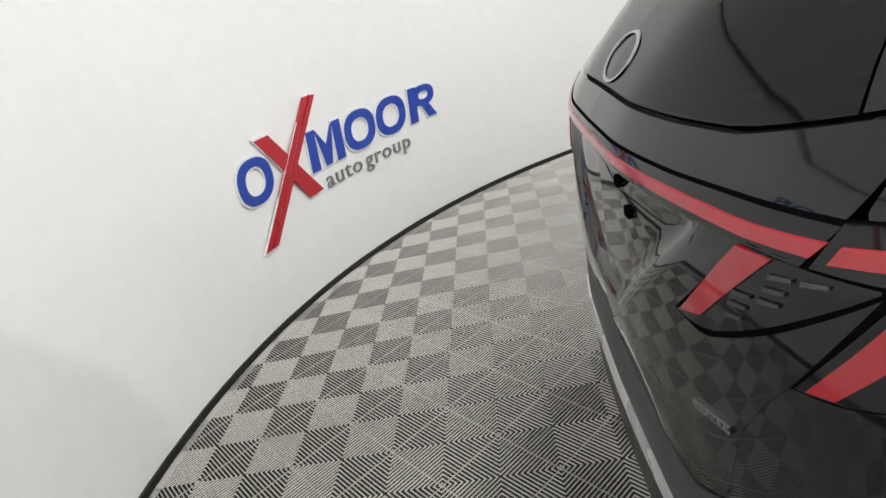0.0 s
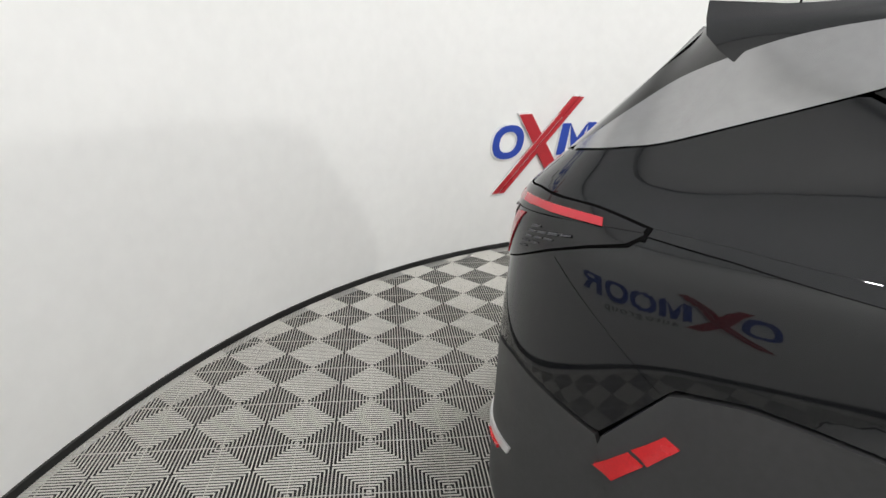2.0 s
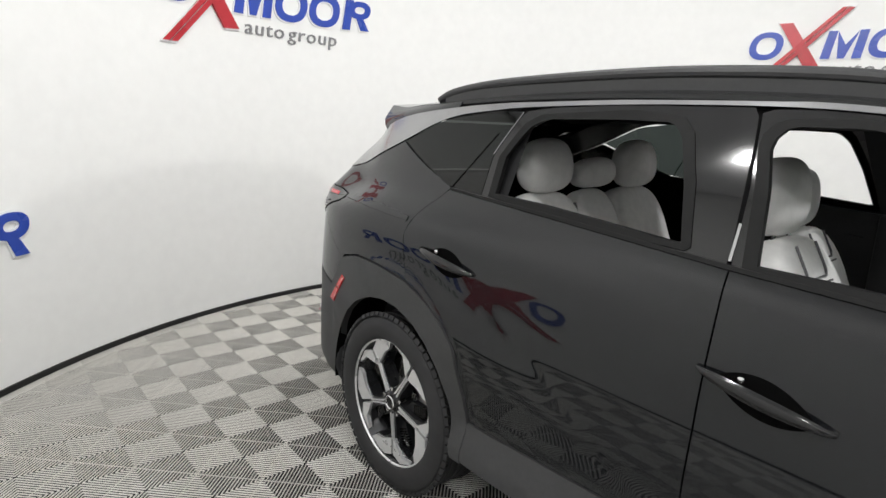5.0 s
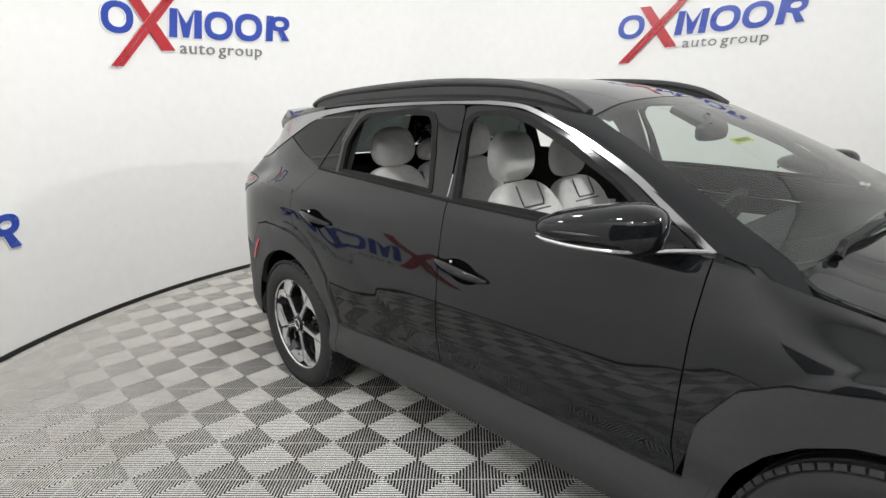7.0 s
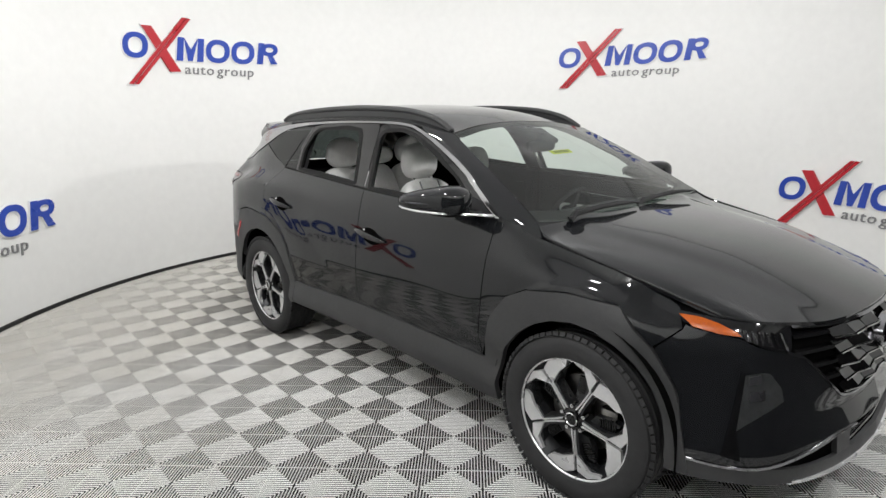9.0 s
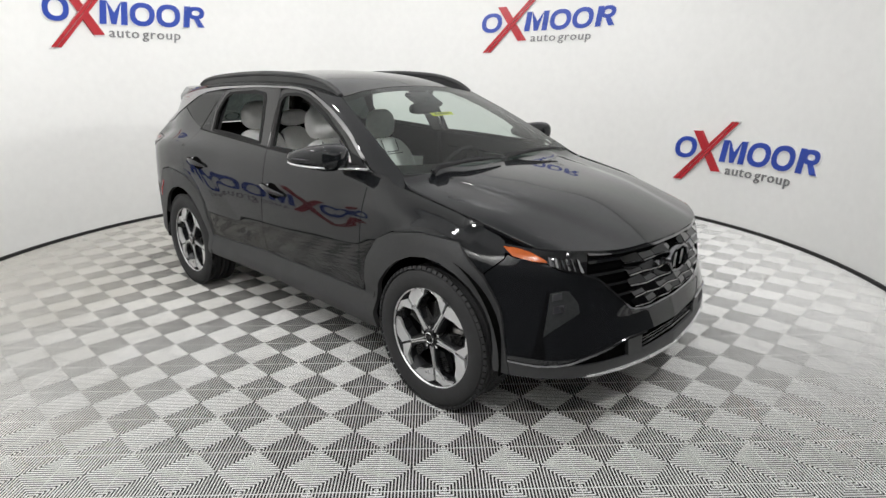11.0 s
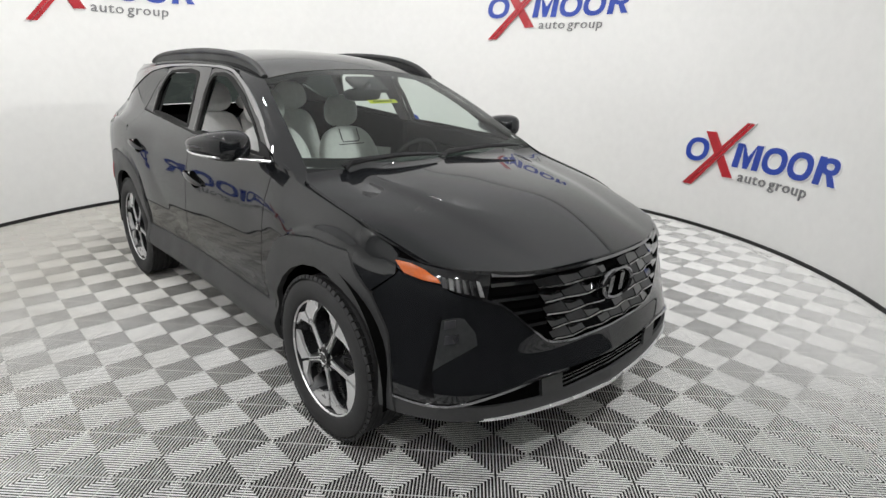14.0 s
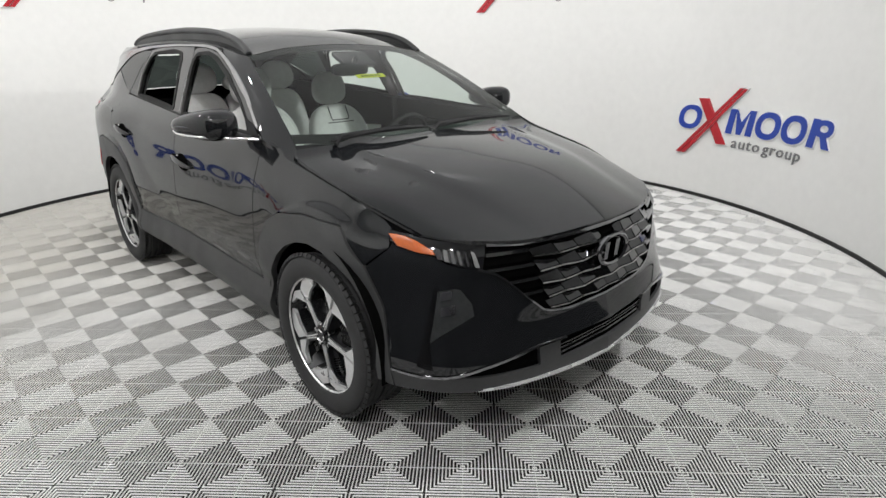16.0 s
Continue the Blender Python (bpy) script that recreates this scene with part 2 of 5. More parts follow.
def grid(bm, G, wrap=False):
    """Faces over a grid of points; returns the vertices."""
    V = [[bm.verts.new(p) for p in row] for row in G]
    for a, b in zip(V, V[1:]):
        n = len(a)
        for j in range(n if wrap else n - 1):
            bm.faces.new((a[j], b[j], b[(j + 1) % n], a[(j + 1) % n]))
    return V


def block(bm, lo, hi, bevel=0.0, m=None):
    made = bmesh.ops.create_cube(bm, size=1)["verts"]
    for v in made:
        v.co = Vector([a + (b - a) * (c + .5) for a, b, c in zip(lo, hi, v.co)])
    if bevel:
        edges = list({e for v in made for e in v.link_edges})
        made = list({v for f in bmesh.ops.bevel(bm, geom=edges, offset=bevel, segments=2, profile=.5, affect="EDGES")["faces"] for v in f.verts} | {v for v in made if v.is_valid})
    if m:
        bmesh.ops.transform(bm, matrix=m, verts=made)
    return made


def lathe(bm, rows, n=64):
    """Turns rows of (radius, y) about the y axis."""
    grid(bm, [[(r * math.cos(2 * math.pi * k / n), y, r * math.sin(2 * math.pi * k / n)) for r, y in rows] for k in list(range(n)) + [0]])
    bmesh.ops.remove_doubles(bm, verts=bm.verts, dist=1e-5)


def slab(bm, loop, y0, y1):
    """A plate between y0 (face) and y1 with the outline loop of (x, z)."""
    a, b = [bm.verts.new((x, y0, z)) for x, z in loop], [bm.verts.new((x, y1, z)) for x, z in loop]
    bm.faces.new(a)
    for i in range(len(a)):
        bm.faces.new((a[i], b[i], b[(i + 1) % len(a)], a[(i + 1) % len(a)]))


def tube(bm, pts, radius, n=10, flat=1.0, caps=True):
    """A tube along points; radius is one number or one for each point; flat squeezes it upward."""
    P = [Vector(p) for p in pts]
    rad = radius if isinstance(radius, (list, tuple)) else [radius] * len(P)
    rows = []
    for i, p in enumerate(P):
        d = (P[min(i + 1, len(P) - 1)] - P[max(i - 1, 0)]).normalized()
        side = d.cross(Vector((0, 0, 1)))
        side = side.normalized() if side.length > 1e-4 else Vector((1, 0, 0))
        up = side.cross(d)
        rows.append([p + rad[i] * (side * math.cos(a) + up * math.sin(a) * flat) for a in (2 * math.pi * k / n for k in range(n))])
    V = grid(bm, rows, True)
    if caps:
        bm.faces.new(V[0])
        bm.faces.new(V[-1][::-1])


def blob(bm, centre, size, power=2.6, n=20, m=12, shape=None):
    """A rounded cushion: a superellipsoid, which shape(u) may bend."""
    def f(c):
        return math.copysign(abs(c) ** (2 / power), c)
    rows = []
    for i in range(m + 1):
        e = -math.pi / 2 + math.pi * i / m
        row = []
        for k in range(n):
            a = 2 * math.pi * k / n
            u = Vector((f(math.cos(e)) * f(math.cos(a)), f(math.cos(e)) * f(math.sin(a)), f(math.sin(e))))
            if shape:
                u = shape(u)
            row.append(Vector(centre) + Vector([c * s / 2 for c, s in zip(u, size)]))
        rows.append(row)
    grid(bm, rows, True)
    bmesh.ops.remove_doubles(bm, verts=bm.verts, dist=1e-5)


def along(pts, n, smooth=False):
    """n + 1 points at even steps along a polyline."""
    p = catmull(pts, 10) if smooth and len(pts) > 2 else np.array(pts, float)
    l = np.concatenate([[0], np.cumsum(np.linalg.norm(np.diff(p, axis=0), axis=1))])
    t = np.linspace(0, l[-1], n + 1)
    return np.stack([np.interp(t, l, p[:, k]) for k in range(p.shape[1])], -1)


def coons(bottom, top, left, right, nu, nv, smooth=False):
    """A patch between four curves: bottom and top run from left to right, left and right from bottom to top."""
    b, t, l, r = along(bottom, nu, smooth), along(top, nu, smooth), along(left, nv, smooth), along(right, nv, smooth)
    u, v = np.linspace(0, 1, nu + 1)[:, None, None], np.linspace(0, 1, nv + 1)[None, :, None]
    return ((1 - v) * b[:, None] + v * t[:, None] + (1 - u) * l[None] + u * r[None]
            - (1 - u) * (1 - v) * b[0] - u * (1 - v) * b[-1] - (1 - u) * v * t[0] - u * v * t[-1])


def flip(p, side):
    return (p[0], p[1] * side, p[2])


def rim(bm, V, G2, sides="blrt"):
    """Folds the edge of a patch inward to the points of G2."""
    nu, nv = len(V) - 1, len(V[0]) - 1
    runs = {"b": [(i, 0) for i in range(nu + 1)], "t": [(i, nv) for i in range(nu + 1)], "l": [(0, j) for j in range(nv + 1)], "r": [(nu, j) for j in range(nv + 1)]}
    for k in sides:
        lower = [bm.verts.new(G2[i][j]) for i, j in runs[k]]
        for a in range(len(lower) - 1):
            (i, j), (i2, j2) = runs[k][a], runs[k][a + 1]
            bm.faces.new((V[i][j], V[i2][j2], lower[a + 1], lower[a]))


def panel(name, bottom, top, left, right, mat, parent, label="", out=0.0, depth=.014, gap=.0012, step=.045, halves=(1, -1), joined=False, edges="blrt", smooth=False):
    """A body panel on the skin, bounded by curves of (s, z), for both sides of the car; joined: one mesh across the middle."""
    q = [np.array(c, float) for c in (bottom, top, left, right)]
    size = [np.linalg.norm(np.diff(c, axis=0), axis=1).sum() for c in q]
    nu, nv = max(2, round(max(size[:2]) / step)), max(2, round(max(size[2:]) / step))
    D = coons(*q, nu, nv, smooth)
    mid = D.mean((0, 1))
    ends = np.array(D)
    if not joined:
        w = np.maximum(np.linalg.norm(D - mid, axis=-1, keepdims=True), 1e-6)
        edge = np.zeros(D.shape[:2], bool)
        edge[[0, -1]] = True
        edge[:, [0, -1]] = True
        ends = np.where(edge[..., None], D - (D - mid) / w * gap, D)
    made, bm = [], bmesh.new()
    for side in halves:
        V = grid(bm, [[flip(skin(s, z, out), side) for s, z in row] for row in ends])
        if depth:
            rim(bm, V, [[flip(skin(s, z, out - depth), side) for s, z in row] for row in ends], edges)
        if not joined:
            made.append(part(name, bm, mat, parent, label))
            bm = bmesh.new()
    if joined:
        bmesh.ops.remove_doubles(bm, verts=bm.verts, dist=.0006)
        made.append(part(name, bm, mat, parent, label))
    return made


def ring(name, outer, inner, mat, parent, label="", out=0.0, depth=.02, n=72, halves=(1, -1)):
    """A frame on the skin between two loops of (s, z), folded inward along the inner one."""
    o, i = along(outer + outer[:1], n), along(inner + inner[:1], n)
    made = []
    for side in halves:
        bm = bmesh.new()
        rows = [[flip(skin(s, z, out), side) for s, z in o[:-1]], [flip(skin(s, z, out), side) for s, z in i[:-1]], [flip(skin(s, z, out - depth), side) for s, z in i[:-1]]]
        grid(bm, rows, True)
        made.append(part(name, bm, mat, parent, label))
    return made

# ---- the room: a round white wall, open on one side to a hall ----
CX, CY, R = -.253, .387, 3.85
A0, A1 = 14, 288
TOP = CEIL + .05


def on_wall(arc, z, out=0.0):
    a = radians(arc)
    return (CX + (R - out) * math.cos(a), CY + (R - out) * math.sin(a), z)


def wall_line(out=0.0):
    """The wall's plan: the round part, then an unseen wider bay round the open side."""
    pts = [on_wall(A0 + (A1 - A0) * i / 120, 0, out)[:2] for i in range(121)]
    for i in range(1, 41):
        t = i / 41
        a, r = radians(A1 + (360 + A0 - A1) * t), R + 2.1 * math.sin(math.pi * t) ** .8 - out
        pts.append((CX + r * math.cos(a), CY + r * math.sin(a)))
    return pts


def wall_mesh(name, z0, z1, inner, outer, mat, ends=(0, 161)):
    bm = bmesh.new()
    a, b = wall_line(inner), wall_line(outer)
    grid(bm, [[(*a[i], z0), (*a[i], z1), (*b[i], z1), (*b[i], z0)] for i in (k % len(a) for k in range(*ends))])
    bmesh.ops.remove_doubles(bm, verts=bm.verts, dist=1e-4)
    return part(name, bm, mat)


wall = tagged(wall_mesh("wall_round", -.05, TOP, 0, -.12, WALL, (0, 121)), "smooth curved white painted studio wall", "wall", kind="structure")
# Both close the bay out of view; the dark one blackens the bodywork's reflections.
tagged(wall_mesh("wall_header", 2.3, TOP, 0, -.12, WALL, (120, 162)), "unseen white painted wall above the dark bay", "wall", kind="structure")
tagged(wall_mesh("unseen_dark_bay", -.05, 2.3, 0, -.12, DARK_BAY, (120, 162)), "unseen dark wall added for black reflections on the open side", "wall", kind="structure")
skirting = tagged(wall_mesh("baseboard", 0, .034, .012, -.002, SKIRT, (0, 121)), "low black vinyl skirting along the wall", "skirting", kind="structure")
bm = bmesh.new()
block(bm, (-7, -7, CEIL), (7, 7, CEIL + .15))
tagged(part("ceiling", bm, CEILM), "plain white painted studio ceiling", "ceiling", kind="structure")
bm = bmesh.new()
n = 96
ringed = [[(CX + r * math.cos(2 * math.pi * k / n), CY + r * math.sin(2 * math.pi * k / n), z) for r, z in ((.01, CEIL - .045), (3.76, CEIL - .045), (3.76, CEIL))] for k in range(n + 1)]
grid(bm, ringed)
bmesh.ops.remove_doubles(bm, verts=bm.verts, dist=1e-4)
bmesh.ops.recalc_face_normals(bm, faces=bm.faces)
tagged(part("unseen_ceiling_light", bm, FILL_GLOW), "round unseen glowing panel added as fill under the white ceiling", "ceiling light")

for x, y, _ in DOWNLIGHTS:
    bm = bmesh.new()
    lathe(bm, [(.0, .0), (.14, .0), (.16, .012), (.17, .07), (.17, .1)], 48)
    bmesh.ops.transform(bm, matrix=Matrix.Translation((x, y, CEIL - .1)) @ Matrix.Rotation(radians(90), 4, "X"), verts=bm.verts)
    tagged(part("unseen_ceiling_light", bm, WHITE), "round white unseen downlight under the ceiling", "ceiling light", "downlights under the ceiling")

# Housings for the added wall fill lamps, out of view.
for m in FILL_LAMPS:
    bm = bmesh.new()
    lathe(bm, [(.0, .012), (.08, .012), (.085, -.03), (.095, -.03), (.095, .05), (.07, .12), (.0, .12)], 36)
    tube(bm, [(0, .1, 0), (0, .16, 0)], .02, 8)
    bmesh.ops.transform(bm, matrix=m @ Matrix.Rotation(radians(90), 4, "X"), verts=bm.verts)
    eye = m.translation
    tube(bm, [eye, (eye.x, eye.y, CEIL - .04)], .012, 8)
    tagged(part("spotlight", bm, WHITE), "round white housing of an unseen wall fill lamp", "spotlight", "wall washers under the ceiling")

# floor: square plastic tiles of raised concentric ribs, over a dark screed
TILE, TURN = .28282, radians(44.728)
OX, OY = 2.5856, 5.0388
floor = tagged(new("floor", None), "grey ribbed plastic floor tiles", "floor", kind="structure")
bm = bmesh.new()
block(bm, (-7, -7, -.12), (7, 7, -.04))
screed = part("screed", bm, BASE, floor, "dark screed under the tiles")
RINGS = 10


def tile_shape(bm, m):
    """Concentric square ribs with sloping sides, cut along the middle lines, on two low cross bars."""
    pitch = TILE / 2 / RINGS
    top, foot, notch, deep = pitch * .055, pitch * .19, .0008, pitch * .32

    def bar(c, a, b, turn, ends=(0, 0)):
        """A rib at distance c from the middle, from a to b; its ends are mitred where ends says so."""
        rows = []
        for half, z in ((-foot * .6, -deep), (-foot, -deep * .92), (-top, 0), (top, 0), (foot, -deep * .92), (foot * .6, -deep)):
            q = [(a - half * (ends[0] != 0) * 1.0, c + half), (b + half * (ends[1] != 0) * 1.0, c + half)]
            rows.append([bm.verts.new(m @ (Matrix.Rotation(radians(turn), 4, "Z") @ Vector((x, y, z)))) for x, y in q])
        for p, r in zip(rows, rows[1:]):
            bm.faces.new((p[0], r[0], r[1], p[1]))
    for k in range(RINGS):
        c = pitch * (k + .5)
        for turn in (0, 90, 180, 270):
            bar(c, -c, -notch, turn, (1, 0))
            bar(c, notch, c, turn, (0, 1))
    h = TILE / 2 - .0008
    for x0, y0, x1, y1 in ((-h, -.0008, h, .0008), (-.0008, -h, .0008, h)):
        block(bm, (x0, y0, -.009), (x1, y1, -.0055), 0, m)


def tile_place(i, j):
    dx, dy = (i - OX) * TILE, (j - OY) * TILE
    c, s = math.cos(TURN), math.sin(TURN)
    return (dx * c - dy * s, dx * s + dy * c)


spots = []
for i in range(-24, 30):
    for j in range(-22, 34):
        x, y = tile_place(i, j)
        if math.hypot(x - CX, y - CY) < 5.9 and (math.hypot(x - CX, y - CY) < R + .22 or (x > .5 and y < 2.4)):
            spots.append((math.dist((x, y), (1.2, -2.0)), x, y))
spots.sort()
bm = bmesh.new()
tile_shape(bm, Matrix())
tile_mesh = mesh_of("floor_tile", bm, RIB)
for _, x, y in spots[:300]:
    ob = new("floor_tile", tile_mesh)
    ob.matrix_world = Matrix.Translation((x, y, 0)) @ Matrix.Rotation(TURN, 4, "Z")
    ob.parent = floor
verts, faces = [], []
tv, tf = [v.co.copy() for v in tile_mesh.vertices], [tuple(p.vertices) for p in tile_mesh.polygons]
for _, x, y in spots[300:]:
    m, k = Matrix.Translation((x, y, 0)) @ Matrix.Rotation(TURN, 4, "Z"), len(verts)
    verts += [m @ v for v in tv]
    faces += [tuple(a + k for a in f) for f in tf]
me = bpy.data.meshes.new("far_floor_tiles")
me.from_pydata(verts, [], faces)
me.materials.append(RIB)
far = new("far_floor_tiles", me)
far.parent = floor
tagged(far, "grey ribbed plastic floor tiles", kind="stuff")

# ---- wall signs: raised acrylic shapes, red, blue and grey ----


def oval(cx, cz, rx, rz, n=40, power=2.3, lean=0.0):
    f = lambda c: math.copysign(abs(c) ** (2 / power), c)
    return [(cx + rx * f(math.cos(2 * math.pi * k / n)) + lean * rz * f(math.sin(2 * math.pi * k / n)), cz + rz * f(math.sin(2 * math.pi * k / n))) for k in range(n)]


def sign_plate(bm, loop, hole, z0, z1):
    """A plate between depths z0 and z1; hole has as many points as loop."""
    a, b = [[bm.verts.new((x, z, y)) for x, y in loop] for z in (z0, z1)]
    if hole:
        c, d = [[bm.verts.new((x, z, y)) for x, y in hole] for z in (z0, z1)]
    n = len(loop)
    for i in range(n):
        k = (i + 1) % n
        bm.faces.new((a[i], a[k], b[k], b[i]))
        if hole:
            bm.faces.new((c[i], c[k], d[k], d[i]))
            bm.faces.new((b[i], b[k], d[k], d[i]))
    if not hole:
        bm.faces.new(b)


# outlines in units of the sign's width, x from its left end, z from the foot of the tall letters
LEAN = .15
SHAPES = [("ring", BLUE, oval(.07, .2165, .078, .07, lean=LEAN), oval(.07, .2165, .045, .043, lean=LEAN)),
          ("ring", BLUE, oval(.603, .222, .08, .071, lean=LEAN), oval(.603, .222, .046, .042, lean=LEAN)),
          ("ring", BLUE, oval(.774, .2245, .079, .071, lean=LEAN), oval(.774, .2245, .045, .042, lean=LEAN)),
          ("broad_bar", REDSIGN, [(.117, .328), (.18, .33), (.342, .086), (.275, .082)], None),
          ("slim_bar", REDSIGN, [(-.002, .002), (.027, .002), (.410, .399), (.386, .399)], None),
          ("slim_bar", REDSIGN, [(.032, .002), (.06, .002), (.438, .396), (.415, .399)], None),
          ("upright", BLUE, [(.322, .15), (.364, .15), (.385, .286), (.346, .286)], None),
          ("upright", BLUE, [(.457, .151), (.498, .152), (.517, .289), (.478, .288)], None),
          ("wedge", BLUE, [(.386, .286), (.397, .152), (.427, .152), (.477, .288), (.425, .218)], None),
          ("upright", BLUE, [(.866, .158), (.908, .159), (.930, .294), (.889, .294)], None),
          ("hook", BLUE, oval(.962, .2535, .058, .0405, lean=LEAN), oval(.962, .2535, .027, .016, lean=LEAN)),
          ("foot", BLUE, [(.942, .22), (.979, .22), (1.012, .163), (.967, .162)], None)]


def wall_sign(angle, z, width, label):
    """angle: where its left end stands on the wall, in degrees; it reads clockwise seen from above."""
    sign = tagged(new("wall_sign", None), label, "wall sign", "red and blue signs round the wall")
    base = Matrix.Translation(on_wall(angle, z))
    sign.matrix_world = base
    inv = base.inverted()

    def bend(bm):
        for v in bm.verts:
            v.co = inv @ Vector(on_wall(angle - math.degrees(v.co.x * width / R), z + v.co.z * width, v.co.y))
    for name, mat, loop, hole in SHAPES:
        depth = .016 if mat == BLUE else .022
        bm = bmesh.new()
        sign_plate(bm, loop, hole, .004, depth + .003)
        if len(loop) < 20:
            bmesh.ops.triangulate(bm, faces=[f for f in bm.faces if len(f.verts) > 4])
        bend(bm)
        front = part(name, bm, mat, sign)
        bm = bmesh.new()
        cx, cz = sum(p[0] for p in loop) / len(loop), sum(p[1] for p in loop) / len(loop)

        def scaled(l, k):
            return [(x + k * (1 if x > cx else -1), y + k * (1 if y > cz else -1)) for x, y in l]
        sign_plate(bm, scaled(loop, .0055), scaled(hole, -.0055) if hole else None, .002, depth - .004)
        bend(bm)
        part("edge", bm, WHITE, front, "white raised edge")
    for word, x0, wide in (("auto", .372, .192), ("group", .585, .252)):
        text = bpy.data.curves.new("words", "FONT")
        text.body, text.size, text.extrude, text.space_character = word, .1, .005, 1.1
        text.resolution_u = 2
        tmp = new("words", text)
        me = bpy.data.meshes.new_from_object(tmp.evaluated_get(bpy.context.evaluated_depsgraph_get()))
        bpy.data.objects.remove(tmp)
        bm = bmesh.new()
        bm.from_mesh(me)
        x1, x2 = min(v.co.x for v in bm.verts), max(v.co.x for v in bm.verts)
        for v in bm.verts:
            v.co = Vector((x0 + (v.co.x - x1) * wide / (x2 - x1) + .1 * v.co.y, .008 + v.co.z, .076 + v.co.y * .84))
        bend(bm)
        part("lettering", bm, GREY, sign, "small grey raised word")
    return sign


for k, (angle, z) in enumerate(((243.3, .432), (201.9, 1.945), (160.1, .44), (119.55, 1.94), (78.5, .438))):
    wall_sign(angle, z, 1.765, "raised red, blue and grey sign low on the white wall" if z < 1 else "raised red, blue and grey sign high on the white wall")

# ---- the car ----
car = tagged(new("suv", None), "black compact suv with open side windows and light grey seats", "car")


def shell():
    """The dark inner body behind the panel gaps, with the wheel wells left open."""
    bm = bmesh.new()
    S = np.linspace(S0, S1, 110)
    for side in (1, -1):
        rows = []
        for s in S:
            zb = belt(s)[0] - .012
            zb = 1.2 if s < -2.25 else zb
            zb = .86 if s > 2.0 else zb
            rows.append([flip(skin(s, z, -.018), side) for z in np.linspace(.34 if s > -1 else .31, zb, 26)])
        V = grid(bm, rows)
    gone = [f for f in bm.faces if any(((f.calc_center_median().x - x) / .455) ** 2 + ((f.calc_center_median().z - .37) / .5) ** 2 < 1 and abs(f.calc_center_median().y) > .5 for x in (1.385, -1.3775))]
    bmesh.ops.delete(bm, geom=gone, context="FACES")
    part("inner_body", bm, VOID, car, "black inner body behind the panel gaps")
    bm = bmesh.new()
    block(bm, (-1.72, -.62, .24), (1.72, .62, .30), .01)
    block(bm, (-.93, -.78, .28), (.93, .78, .33), .01)
    block(bm, (-2.2, -.6, .3), (-1.7, .6, .36), .01)
    part("floor_pan", bm, INNER, car)
    bm = bmesh.new()
    block(bm, (-.9, -.7, .312), (.9, .7, .325), .004)
    part("carpet", bm, CARPET, car, "light grey cabin carpet")
    for x in (1.3775, -1.3775):
        for side in (1, -1):
            bm = bmesh.new()
            n = 28
            rows = []
            for y, k in ((-.915, 1.0), (-.58, 1.0), (-.58, .2)):
                rows.append([(x + .01 + .44 * k * math.cos(math.pi * (i / n * 1.06 - .03)), y * side, .37 + .475 * k * math.sin(math.pi * (i / n * 1.06 - .03))) for i in range(n + 1)])
            grid(bm, rows)
            part("wheel_liner", bm, VOID, car, "black wheel arch liner")


shell()

REAR_CUT = [(-2.448, .742), (-2.42, .88), (-2.385, .945), (-2.345, 1.0), (-2.258, 1.131)]
GATE_CUT = [(-2.358, 1.131), (-2.335, 1.165), (-2.318, 1.187), (-2.285, 1.258)]
DOOR_R = [(-1.262, .92), (-1.285, .975), (-1.308, 1.09), (-1.262, 1.195), (-1.19, 1.268)]
BELT_R = [(-1.19, 1.262), (-1.03, 1.252), (-.6, 1.225), (-.158, 1.197)]
ARCH_R = [(-.885, .508), (-.91, .60), (-.972, .744), (-1.05, .82), (-1.13, .87), (-1.262, .92)]
# doors, fenders and quarters
panel("rear_door", [(-.885, .508), (-.5, .512), (-.158, .518)], BELT_R, ARCH_R + DOOR_R[1:], [(-.158, .518), (-.15, .82), (-.153, 1.05), (-.158, 1.197)], PAINT, car, step=.02)
panel("front_door", [(-.153, .518), (.4, .507), (.86, .498)], [(-.153, 1.197), (.4, 1.171), (.893, 1.147)], [(-.1555, .518), (-.1475, .82), (-.1505, 1.05), (-.1555, 1.197)],
      [(.86, .498), (.852, .6), (.876, .95), (.893, 1.147)], PAINT, car, step=.02)
panel("front_fender", [(.862, .5), (.90, .60), (.92, .704), (1.016, .83), (1.128, .886), (1.328, .915), (1.55, .905), (1.62, .838), (1.692, .776)],
      [(.8955, 1.147), (1.13, 1.092), (1.5, 1.015), (1.65, .965), (1.755, .915)], [(.862, .5), (.8545, .6), (.8785, .95), (.8955, 1.147)],
      [(1.692, .776), (1.782, .853), (1.755, .915)], PAINT, car, step=.02)
panel("rear_quarter", [(-2.448, .742), (-2.3, .80), (-2.148, .815), (-2.0, .79), (-1.87, .765), (-1.74, .92), (-1.62, .945), (-1.45, .945), (-1.262, .92)],
      [(-2.28, 1.258), (-2.235, 1.265), (-2.05, 1.285), (-1.891, 1.315), (-1.76, 1.36), (-1.6, 1.416), (-1.4, 1.335), (-1.195, 1.268)], REAR_CUT + [(-2.295, 1.165), (-2.31, 1.19), (-2.28, 1.258)], DOOR_R, PAINT, car, step=.02)
panel("fuel_flap_seam", [(-2.04, 1.074), (-1.9, .99), (-1.76, .90)], [(-2.045, 1.078), (-1.905, .994), (-1.765, .904)], [(-2.04, 1.074), (-2.045, 1.078)], [(-1.76, .90), (-1.765, .904)], VOID, car, out=.0008, depth=0, gap=0)
